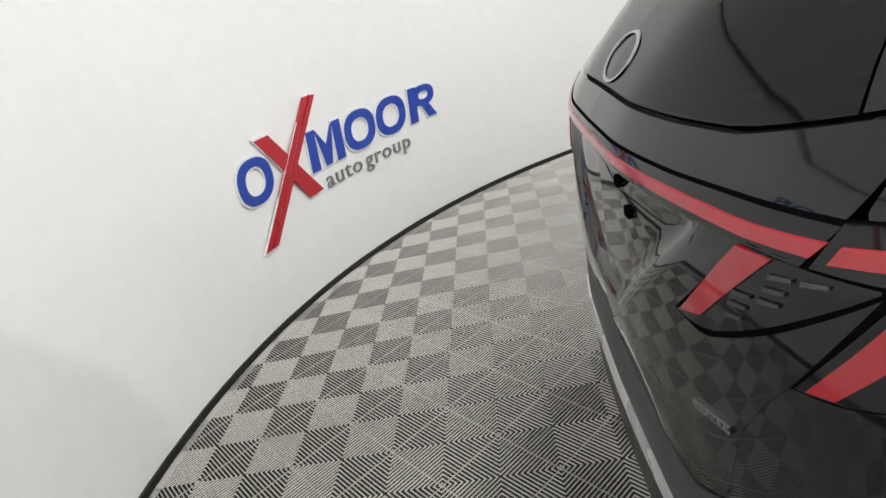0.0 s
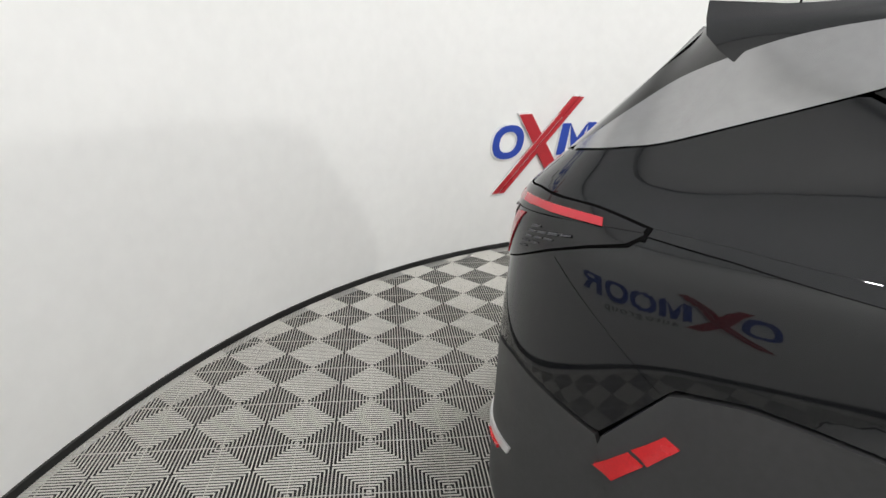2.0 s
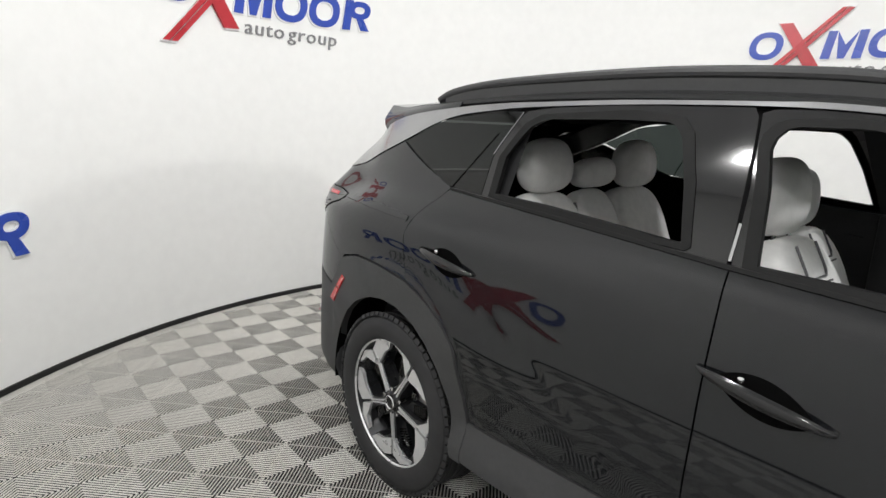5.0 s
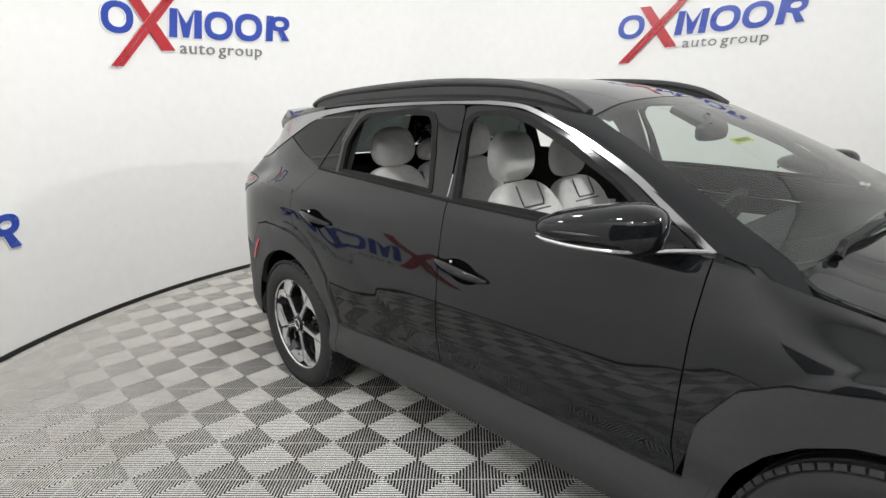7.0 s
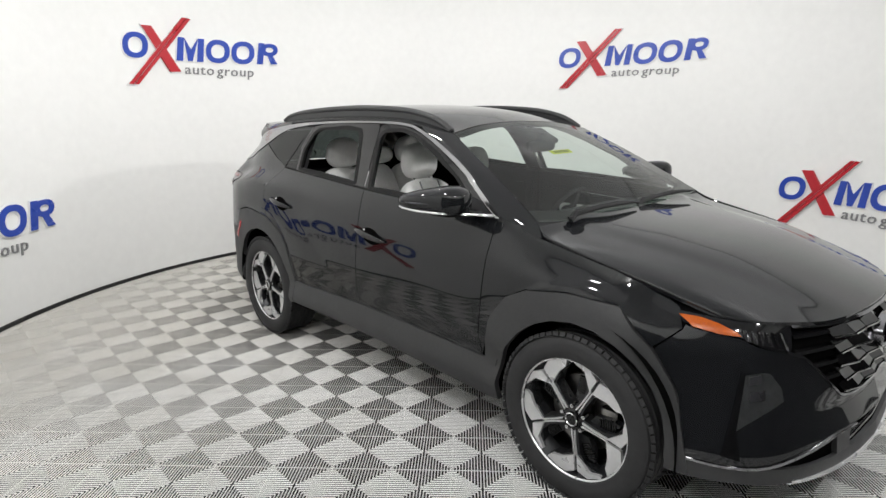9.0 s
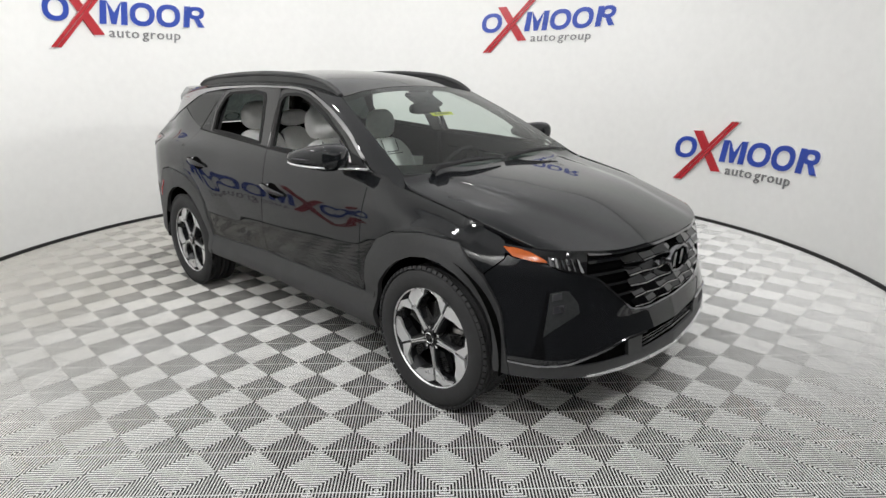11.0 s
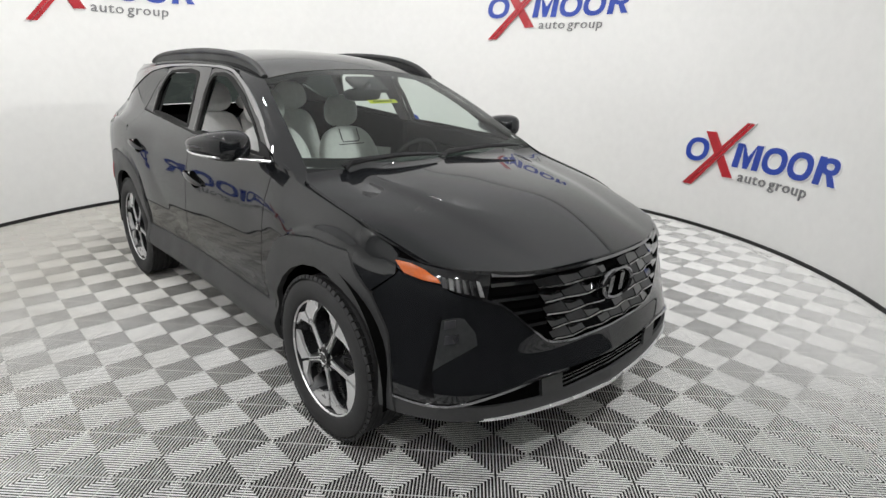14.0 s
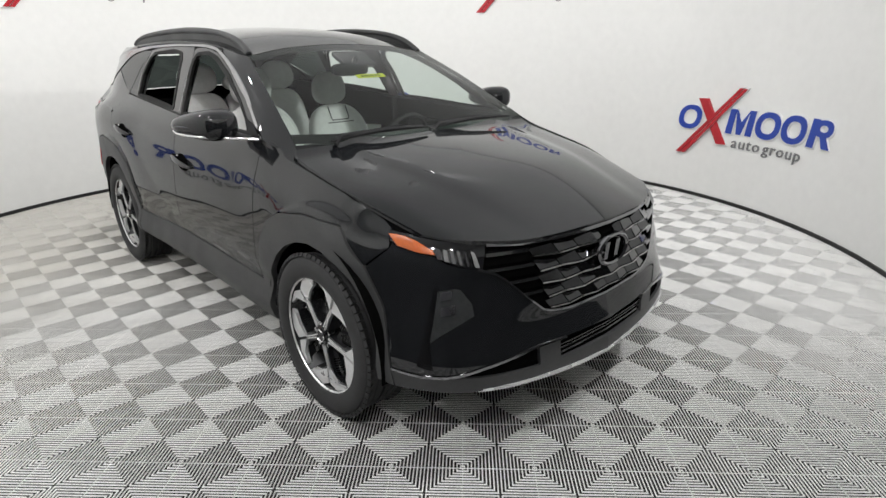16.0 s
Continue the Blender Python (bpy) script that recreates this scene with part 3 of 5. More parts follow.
# tailgate and its glass
panel("tailgate", [(S0, .655), (-2.7, .66), (-2.53, .69), (-2.448, .742)], [(S0, 1.131), (-2.6, 1.131), (-2.258, 1.131)], [(S0, .655), (S0, 1.131)], REAR_CUT, PAINT, car, "black tailgate with a sunk plate field", joined=True, edges="brt", step=.02)
panel("tailgate_brow", [(S0, 1.132), (-2.6, 1.132), (-2.358, 1.132)], [(S0, 1.222), (-2.668, 1.218), (-2.538, 1.220), (-2.45, 1.234), (-2.36, 1.249), (-2.285, 1.258)], [(S0, 1.132), (S0, 1.222)], GATE_CUT, PAINT, car, joined=True, edges="rt", step=.02)
panel("tailgate_glass", [(S0, 1.23), (-2.668, 1.225), (-2.538, 1.227), (-2.45, 1.241), (-2.38, 1.252)], [(S0, 1.5), (-2.7, 1.5), (-2.46, 1.495)], [(S0, 1.23), (S0, 1.5)], [(-2.38, 1.252), (-2.42, 1.33), (-2.46, 1.495)], TINT, car,
      "dark tinted tailgate window", joined=True, depth=.01, edges="brt")[0].visible_shadow = False
panel("rear_pillar", [(-2.376, 1.253), (-2.3, 1.266), (-2.24, 1.277)], [(-2.456, 1.495), (-2.2, 1.525), (-1.66, 1.518)], [(-2.376, 1.253), (-2.416, 1.33), (-2.456, 1.495)],
      [(-2.24, 1.277), (-2.05, 1.397), (-1.85, 1.465), (-1.66, 1.518)], GLOSS, car, "piano black pillar beside the tailgate window", step=.03)
panel("shoulder_crease", [(-1.855, 1.159), (-1.7, 1.159), (-1.5, 1.148), (-1.31, 1.136)], [(-1.85, 1.171), (-1.7, 1.175), (-1.5, 1.172), (-1.31, 1.152)], [(-1.855, 1.159), (-1.85, 1.171)], [(-1.31, 1.136), (-1.31, 1.152)], PAINT, car, out=.004, depth=.005, gap=0, step=.02)
# lower cladding
panel("rear_bumper", [(S0, .30), (-2.5, .30), (-2.1, .30), (-1.80, .30)], [(S0, .648), (-2.7, .652), (-2.53, .682), (-2.448, .734), (-2.3, .79), (-2.148, .805), (-2.0, .78), (-1.875, .755)], [(S0, .30), (S0, .648)],
      [(-1.80, .30), (-1.80, .5), (-1.835, .66), (-1.875, .755)], CLAD, car, "grained dark plastic rear bumper", joined=True, edges="brt", step=.02)
ARC_R = [(-1.385 - .428 * math.cos(math.radians(a)), .37 + .438 * math.sin(math.radians(a))) for a in np.linspace(-8, 182, 15)]
panel("rear_arch_trim", ARC_R, [(-1.80, .30), (-1.80, .5), (-1.835, .66), (-1.865, .75), (-1.74, .91), (-1.62, .935), (-1.45, .935), (-1.262, .912), (-1.13, .862), (-1.05, .812), (-.982, .744), (-.92, .60), (-.895, .506), (-.9, .36)],
      [(ARC_R[0]), (-1.80, .30)], [ARC_R[-1], (-.9, .36)], CLAD, car, "dark plastic wheel arch trim", out=.006, depth=.03, step=.03, gap=-.004)
ARC_F = [(1.39 - (.42 if a < 90 else .392) * math.cos(math.radians(a)), .37 + .428 * math.sin(math.radians(a))) for a in np.linspace(-8, 184, 15)]
panel("front_arch_trim", ARC_F, [(.895, .30), (.89, .505), (.925, .70), (1.02, .825), (1.13, .878), (1.328, .907), (1.55, .897), (1.612, .828), (1.69, .765), (1.787, .634), (1.85, .41), (1.865, .34)],
      [ARC_F[0], (.895, .30)], [ARC_F[-1], (1.865, .34)], CLAD, car, "dark plastic wheel arch trim", out=.006, depth=.03, step=.03, gap=-.004)
panel("sill_trim", [(-.905, .365), (-.5, .368), (-.15, .352)], [(-.89, .504), (-.5, .508), (-.155, .514)], [(-.905, .365), (-.89, .504)], [(-.15, .352), (-.155, .514)], CLAD, car, "dark plastic sill cladding", out=.004, gap=-.003)
panel("sill_trim", [(-.147, .352), (.4, .325), (.89, .295)], [(-.151, .514), (.4, .503), (.884, .495)], [(-.147, .352), (-.151, .514)], [(.89, .295), (.884, .495)], CLAD, car, "dark plastic sill cladding", out=.004, gap=-.003)
# nose
LAMP_LOW = [(1.79, .866), (1.819, .858), (1.9, .85), (2.016, .842), (2.077, .82), (2.224, .795), (2.316, .765), (2.362, .73), (2.443, .657), (2.525, .587), (2.657, .566), (S1, .562)]
panel("front_bumper", [(1.855, .41), (2.0, .408), (2.1, .414), (2.23, .442), (2.466, .473), (2.65, .466), (S1, .455)], LAMP_LOW, [(1.855, .41), (1.797, .634), (1.698, .772), (1.785, .85), (1.79, .866)], [(S1, .455), (S1, .562)], PAINT, car, joined=True,
      edges="bt", step=.02)
CHIN_LOW = [(1.865, .335), (2.01, .345), (2.2, .345), (2.33, .335), (2.55, .32), (2.85, .298), (S1, .292)]
panel("chin_trim", CHIN_LOW, [(1.85, .402), (2.0, .40), (2.1, .408), (2.23, .40), (2.45, .382), (2.62, .374), (S1, .37)], [CHIN_LOW[0], (1.85, .402)], [CHIN_LOW[-1], (S1, .37)], CLAD, car,
      "dark plastic chin below the bumper", joined=True, edges="bt", step=.03)
panel("skid_strip", [(2.2, .346), (2.33, .336), (2.55, .321), (2.85, .299), (S1, .293)], [(2.22, .352), (2.33, .348), (2.55, .335), (2.85, .314), (S1, .308)], [(2.2, .346), (2.22, .352)], [(S1, .293), (S1, .308)], SKID, car, "silver strip under the nose", out=.006, depth=.008,
      joined=True, edges="bt")
panel("bumper_moulding", [(1.855, .402), (2.0, .400), (2.1, .406), (2.23, .434), (2.466, .466), (2.62, .462)], [(1.855, .410), (2.0, .409), (2.1, .416), (2.23, .445), (2.466, .474), (2.62, .468)], [(1.855, .402), (1.855, .410)], [(2.62, .462), (2.62, .468)], DCHROME, car,
      "thin dark chrome moulding", out=.008, depth=.008)
panel("intake", [(2.15, .402), (2.45, .378), (2.62, .37), (S1, .366)], [(2.23, .442), (2.466, .475), (2.65, .466), (S1, .455)], [(2.15, .402), (2.23, .442)], [(S1, .366), (S1, .455)], VOID, car, "black lower air intake", out=-.03, depth=0, joined=True)
for z in (.392, .412, .432):
    panel("intake_slat", [(2.5, z - .004), (S1, z - .004)], [(2.5, z + .004), (S1, z + .004)], [(2.5, z - .004), (2.5, z + .004)], [(S1, z - .004), (S1, z + .004)], GLOSS, car, out=-.006, depth=.02, joined=True, edges="bt")
panel("intake_divider", [(2.485, .378), (2.60, .372)], [(2.475, .468), (2.59, .468)], [(2.485, .378), (2.475, .468)], [(2.60, .372), (2.59, .468)], CLAD, car, out=.0, depth=.02)
fog = panel("fog_lamp", [(2.012, .53), (2.06, .565), (2.13, .60), (2.2, .632)], [(2.036, .722), (2.09, .732), (2.134, .738), (2.192, .68)], [(2.012, .53), (2.036, .722)], [(2.2, .632), (2.192, .68)], FOGLENS, car, "grey fog lamp", out=.002, depth=.01)
for f, side in zip(fog, (1, -1)):
    for s0, z0, w, h in ((2.05, .69, .05, .028), (2.055, .635, .06, .03)):
        bm = bmesh.new()
        V = grid(bm, [[flip(skin(s0 + w * i, z0 + h * j + .01 * i, .006 if j else .009), side) for j in (0, 1)] for i in (0, .5, 1)])
        rim(bm, V, [[flip(skin(s0 + w * i, z0 + h * j + .01 * i, -.004), side) for j in (0, 1)] for i in (0, .5, 1)])
        part("reflector", bm, LAMPINK, f)
panel("fog_bezel", [(1.965, .44), (2.03, .43)], [(2.02, .735), (2.034, .73)], [(1.965, .44), (2.02, .735)], [(2.03, .43), (2.01, .53), (2.034, .73)], GLOSS, car, "piano black bezel beside the fog lamp", out=.003, depth=.008)
# head lamps
lamps = panel("head_lamp", [(1.775, .874), (1.9, .853), (2.016, .846), (2.11, .817), (2.25, .79)], [(1.748, .908), (1.91, .898), (2.101, .893), (2.281, .884)], [(1.775, .874), (1.748, .908)], [(2.25, .79), (2.281, .884)], SMOKE, car, "smoked head lamp with amber corner",
              out=-.002, depth=.012, step=.03)
amb = [[(1.819, .864), (1.92, .852), (2.016, .851)], [(1.755, .898), (1.83, .897), (1.91, .887), (2.0, .862)], [(1.819, .864), (1.755, .898)], [(2.016, .851), (2.0, .862)]]
for side, lamp in zip((1, -1), lamps):
    panel("amber_lens", *amb, AMBER, lamp, "amber indicator lens", out=.003, depth=.006, halves=(side,), step=.02)
    for k in range(6):
        s0 = 2.03 + k * .036
        bm = bmesh.new()
        quad = [(s0, .842 - k * .006), (s0 + .026, .834 - k * .006), (s0 + .012, .866 - k * .002), (s0 - .012, .874 - k * .002)]
        a = [bm.verts.new(flip(skin(s, z, o), side)) for (s, z), o in zip(quad, (.014, .002, -.004, .006))]
        b = [bm.verts.new(flip(skin(s, z, -.006), side)) for s, z in quad]
        bm.faces.new(a)
        for i in range(4):
            bm.faces.new((a[i], b[i], b[(i + 1) % 4], a[(i + 1) % 4]))
        part("lamp_facet", bm, SATIN if k % 2 else DCHROME, lamp)
# grille: dark wedges in staggered rows
grille = panel("grille", [(2.25, .79), (2.316, .765), (2.362, .73), (2.443, .657), (2.525, .587), (2.657, .566), (S1, .562)], [(2.281, .884), (2.45, .872), (2.64, .878), (S1, .878)], [(2.25, .79), (2.281, .884)], [(S1, .562), (S1, .878)], VOID, car,
               "wide dark chrome grille of staggered wedges", out=-.03, depth=0, joined=True)[0]


def low_line(s):
    return np.interp(s, [p[0] for p in LAMP_LOW], [p[1] for p in LAMP_LOW])


def wedge(cells, outs, mat, name, side):
    bm = bmesh.new()
    a = [bm.verts.new(flip(skin(s, z, o), side)) for (s, z), o in zip(cells, outs)]
    b = [bm.verts.new(flip(skin(s, z, -.034), side)) for s, z in cells]
    bm.faces.new(a)
    for i in range(4):
        k = (i + 1) % 4
        bm.faces.new((a[i], b[i], b[k], a[k]))
    part(name, bm, mat, grille, angle=8)
    (s0, z0), (s1, z1), (s2, z2), (s3, z3) = cells
    bm = bmesh.new()
    rows = [[flip(skin(s0 + (s1 - s0) * t + d * .3, z0 + (z1 - z0) * t + d, outs[0] + (outs[1] - outs[0]) * t + o), side) for d, o in ((-.003, -.012), (-.003, .002), (.0035, .003), (.0045, -.012))] for t in (0, .5, 1)]
    grid(bm, rows)
    part("wedge_lip", bm, SATIN, grille, angle=8)


ROWS = [.868, .812, .757, .702, .648, .595]
for side in (1, -1):
    for r in range(5):
        z1, z0 = ROWS[r], ROWS[r + 1]
        shift = .018 * r
        s0 = 2.455 + shift
        cols = np.linspace(s0, S1 - .0, 5)
        for k in range(4):
            c0, c1 = cols[k] + .004, cols[k + 1] - .002
            lean = .018 if k < 3 else .0
            if c1 > S1 - .06 and r in (0, 1, 2):
                c1 = S1 - .055
            wedge([(c0 + lean, z0 + .006), (min(c1 + lean, S1), z0 + .006), (c1, z1 - .003), (c0, z1 - .003)], (.014, .003, -.036, -.022) if (k + r) % 2 else (.002, .016, -.020, -.036), GRILLE, "grille_wedge", side)
    for z in (.845, .79, .735, .68):
        sa = next(s for s in np.arange(2.27, 2.6, .005) if low_line(s) < z - .006 or s > 2.5)
        sb = 2.452 + .018 * (.868 - z) / .055
        if sb - sa > .02:
            bm = bmesh.new()
            ss = np.linspace(sa, sb, 6)
            V = grid(bm, [[flip(skin(s, z + d, o), side) for d, o in ((-.020, -.03), (-.008, .003), (.004, .001), (.012, -.03))] for s in ss])
            part("wing_slat", bm, DCHROME if z < .84 else GLOSS, grille, angle=20)
panel("grille_edge", LAMP_LOW[5:], [(s, z + .010) for s, z in LAMP_LOW[5:]], [LAMP_LOW[5], (2.224, .805)], [(S1, .562), (S1, .572)], DCHROME, car, "dark chrome lower grille edge", out=.004, depth=.012, joined=True, edges="bt")
panel("grille_edge", [(2.281, .872), (2.45, .862), (2.64, .868), (S1, .868)], [(2.281, .882), (2.45, .872), (2.64, .879), (S1, .879)], [(2.281, .872), (2.281, .882)], [(S1, .868), (S1, .879)], DCHROME, car, "dark chrome upper grille edge", out=.002, depth=.012,
      joined=True, edges="bt")
bm = bmesh.new()
base = Vector(skin(S1, .765, .012))
rows = []
for a in range(40):
    t = 2 * math.pi * a / 40
    rows.append([base + Vector((dx, k * 1.9 * .058 * math.cos(t), k * .066 * math.sin(t) * 1.0 + 0)) for k, dx in ((.8, -.012), (.82, .008), (.93, .014), (1.03, .008), (1.06, -.02))])
grid(bm, rows + rows[:1])
emblem = part("emblem", bm, DCHROME, car, "oval dark chrome emblem")
bm = bmesh.new()
for y0, y1 in ((-.055, -.02), (.02, .055)):
    slab(bm, [(y0 - .01, -.035), (y0 + .018, -.035), (y0 + .03, .035), (y0 + .002, .035)], .0, .02)
for v in bm.verts:
    v.co = base + Vector((.004 - v.co.y, v.co.x, v.co.z))
part("emblem_bar", bm, DCHROME, emblem)
# tail lamps
LOW_OUT = [(-2.345, .994), (-2.29, 1.001), (-2.19, 1.033), (-2.05, 1.09), (-1.966, 1.12), (-1.885, 1.142), (-1.862, 1.16)]
panel("lamp_seam", [(s, z - .005) for s, z in LOW_OUT], [(-2.258, 1.137), (-2.1, 1.15), (-1.95, 1.16), (-1.857, 1.165)], [(-2.352, .989), (-2.258, 1.137)], [(-1.857, 1.155), (-1.857, 1.165)], VOID, car,
      "black gap round the tail lamp", out=.0015, depth=0, gap=0, step=.03)
panel("lamp_seam", [(-2.352, 1.128), (-2.2, 1.13), (-1.855, 1.15)], [(-2.322, 1.179), (-2.2, 1.189), (-2.0, 1.185), (-1.855, 1.171)], [(-2.352, 1.128), (-2.322, 1.179)], [(-1.855, 1.15), (-1.855, 1.171)], VOID, car, "black gap round the light bar", out=.0015, depth=0, gap=0, step=.03)
tail = panel("tail_lamp", LOW_OUT, [(-2.25, 1.132), (-2.1, 1.146), (-1.95, 1.157), (-1.867, 1.164)], [LOW_OUT[0], (-2.25, 1.132)], [LOW_OUT[-1], (-1.867, 1.164)], SMOKE, car,
             "smoked tail lamp with red light bar", out=.004, depth=.01, step=.03)
over = panel("lamp_housing", [(-2.343, 1.132), (-2.25, 1.134), (-2.1, 1.146), (-1.867, 1.162)], [(-2.323, 1.176), (-2.2, 1.186), (-2.0, 1.182), (-1.865, 1.169)], [(-2.343, 1.132), (-2.323, 1.176)], [(-1.867, 1.162), (-1.865, 1.169)], SMOKE, car,
             "smoked housing of the outer light bar", out=.005, depth=.01, step=.03)
gate = panel("tail_lamp", [(-2.562, .986), (-2.52, .985), (-2.485, .993), (-2.432, 1.02), (-2.379, 1.05), (-2.315, 1.095), (-2.268, 1.127)], [(-2.42, 1.13), (-2.34, 1.13), (-2.268, 1.13)], [(-2.562, .986), (-2.42, 1.13)], [(-2.268, 1.127), (-2.268, 1.13)], SMOKE, car,
             "smoked tail lamp with red light bar", out=.004, depth=.01, step=.03)
panel("lamp_seam", [(-2.572, .984), (-2.52, .976), (-2.485, .983), (-2.432, 1.01), (-2.379, 1.041), (-2.315, 1.087), (-2.26, 1.127)], [(-2.43, 1.132), (-2.26, 1.132)], [(-2.572, .984), (-2.43, 1.132)], [(-2.26, 1.127), (-2.26, 1.132)], VOID, car, "black gap under the tail lamp", out=.0015, depth=0, gap=0, step=.03)
for side, t, g, o in zip((1, -1), tail, gate, over):
    panel("light_bar", [(-2.325, 1.141), (-2.25, 1.148), (-2.15, 1.154), (-1.955, 1.156)], [(-2.316, 1.158), (-2.25, 1.165), (-2.15, 1.171), (-1.965, 1.169)], [(-2.325, 1.141), (-2.316, 1.158)], [(-1.955, 1.156), (-1.965, 1.169)], RED, o, "red light bar", out=.008, depth=.006, halves=(side,))
    panel("red_lens", [(-2.33, .999), (-2.285, 1.006)], [(-2.243, 1.126), (-2.19, 1.133)], [(-2.33, .999), (-2.243, 1.126)], [(-2.298, 1.004), (-2.19, 1.133)], RED, t, "red wedge lens", out=.007, depth=.006, halves=(side,))
    panel("red_lens", [(-2.549, .994), (-2.50, 1.008)], [(-2.44, 1.128), (-2.385, 1.128)], [(-2.549, .994), (-2.44, 1.128)], [(-2.50, 1.008), (-2.385, 1.128)], RED, g, "red wedge lens", out=.007, depth=.006, halves=(side,))
    for r in range(6):
        for k in range(4):
            s0, z0 = -2.455 + k * .04 + r * .006, 1.022 + r * .0165 + k * .006
            if z0 > 1.118 or s0 < -2.49 + (z0 - 1.02) * .95 or z0 - .01 < np.interp(s0 + .03, (-2.485, -2.432, -2.379, -2.315, -2.268), (.993, 1.02, 1.05, 1.095, 1.127)):
                continue
            bm = bmesh.new()
            tri = [(s0, z0 - .003), (s0 + .03, z0 + .003), (s0 + .03, z0 + .007), (s0, z0 + .003)]
            top = [bm.verts.new(flip(skin(s, z, .0075), side)) for s, z in tri]
            low = [bm.verts.new(flip(skin(s, z, .002), side)) for s, z in tri]
            bm.faces.new(top)
            for i in range(4):
                bm.faces.new((top[i], low[i], low[(i + 1) % 4], top[(i + 1) % 4]))
            part("lamp_rib", bm, LAMPINK, g)
    for r in range(8):
        for k in range(9):
            s0, z0 = -2.195 + k * .036 + r * .010, 1.036 + r * .0135 + k * .006
            if z0 > 1.122 or z0 - .012 < np.interp(s0 + .028, (-2.30, -2.19, -2.05, -1.966, -1.885), (1.0, 1.033, 1.09, 1.12, 1.142)):
                continue
            bm = bmesh.new()
            tri = [(s0, z0 - .002), (s0 + .028, z0 + .003), (s0 + .028, z0 + .006), (s0, z0 + .002)]
            top = [bm.verts.new(flip(skin(s, z, .0075), side)) for s, z in tri]
            low = [bm.verts.new(flip(skin(s, z, .002), side)) for s, z in tri]
            bm.faces.new(top)
            for i in range(4):
                bm.faces.new((top[i], low[i], low[(i + 1) % 4], top[(i + 1) % 4]))
            part("lamp_rib", bm, LAMPINK, t)
panel("light_bar", [(S0, 1.138), (-2.6, 1.137), (-2.44, 1.137), (-2.345, 1.141)], [(S0, 1.153), (-2.6, 1.151), (-2.44, 1.151), (-2.332, 1.157)], [(S0, 1.138), (S0, 1.153)], [(-2.345, 1.141), (-2.332, 1.157)], RED, car, "red light bar across the tailgate", out=.006, depth=.008, joined=True, edges="brt")
panel("bar_housing", [(S0, 1.128), (-2.6, 1.127), (-2.355, 1.129)], [(S0, 1.168), (-2.6, 1.166), (-2.325, 1.172)], [(S0, 1.128), (S0, 1.168)], [(-2.355, 1.129), (-2.325, 1.172)], SMOKE, car, "smoked housing of the tail light bar", out=.002, depth=.008, joined=True, edges="brt")
panel("brow_seam", [(S0, 1.168), (-2.6, 1.166), (-2.325, 1.172)], [(S0, 1.173), (-2.6, 1.171), (-2.322, 1.178)], [(S0, 1.168), (S0, 1.173)], [(-2.325, 1.172), (-2.322, 1.178)], VOID, car, out=.0015, depth=0, joined=True)
bm = bmesh.new()
rows = []
for a in range(36):
    t = 2 * math.pi * a / 36
    rows.append([Vector(skin(S0, 1.275 + k * .04 * math.sin(t), h)) + Vector((0, k * .075 * math.cos(t), 0)) for k, h in ((.88, .001), (.9, .003), (1.0, .003), (1.01, .0))])
grid(bm, rows + rows[:1])
part("emblem", bm, SATIN, car, "oval silver emblem on the tailgate glass")
for s, z in ((-2.845, 1.09), (-2.79, 1.05)):
    bm = bmesh.new()
    V = grid(bm, [[skin(s + i, z + j, .008) for j in (-.009, .009)] for i in (-.012, .012)])
    rim(bm, V, [[skin(s + i, z + j, -.004) for j in (-.009, .009)] for i in (-.012, .012)])
    part("plate_clip", bm, VOID, car, "small black plate clip")
bm = bmesh.new()
ss = np.linspace(-2.52, -2.435, 6)
V = grid(bm, [[skin(s, z + .016 * (s + 2.52) / .085, .005) for z in (.850, .863)] for s in ss])
rim(bm, V, [[skin(s, z + .016 * (s + 2.52) / .085, -.002) for z in (.850, .863)] for s in ss])
badge = part("model_badge", bm, SATIN, car, "small silver badge on the tailgate")
for k in range(6):
    bm = bmesh.new()
    s = -2.514 + k * .0135
    V = grid(bm, [[skin(s + i, z + .016 * (s + i + 2.52) / .085, .0065) for z in (.853, .860)] for i in (0, .009)])
    rim(bm, V, [[skin(s + i, z + .016 * (s + i + 2.52) / .085, .002) for z in (.853, .860)] for i in (0, .009)])
    part("bar", bm, DCHROME, badge)
refl = [[(-1.868, .695), (-1.822, .685)], [(-1.80, .765), (-1.765, .755)], [(-1.868, .695), (-1.80, .765)], [(-1.822, .685), (-1.765, .755)]]
panel("reflector", *refl, REDDULL, car, "red side reflector", out=.012, depth=.012)
panel("reflector", [(-1.795, .772), (-1.757, .76)], [(-1.738, .833), (-1.708, .822)], [(-1.795, .772), (-1.738, .833)], [(-1.757, .76), (-1.708, .822)], REDDULL, car, "red side reflector", out=.012, depth=.012)
panel("skid_strip", [(S0, .50), (-2.5, .505), (-2.3, .53), (-2.12, .548)], [(S0, .535), (-2.5, .54), (-2.3, .56), (-2.11, .57)], [(S0, .50), (S0, .535)], [(-2.12, .548), (-2.11, .57)], SKID, car, "silver strip round the rear bumper", out=.006, depth=.008, joined=True, edges="brt")
panel("rear_reflector", [(-2.24, .528), (-2.16, .535)], [(-2.24, .54), (-2.16, .545)], [(-2.24, .528), (-2.24, .54)], [(-2.16, .535), (-2.16, .545)], REDDULL, car, "red bumper reflector", out=.011, depth=.006)

# ---- roof, hood, screens and pillars ----


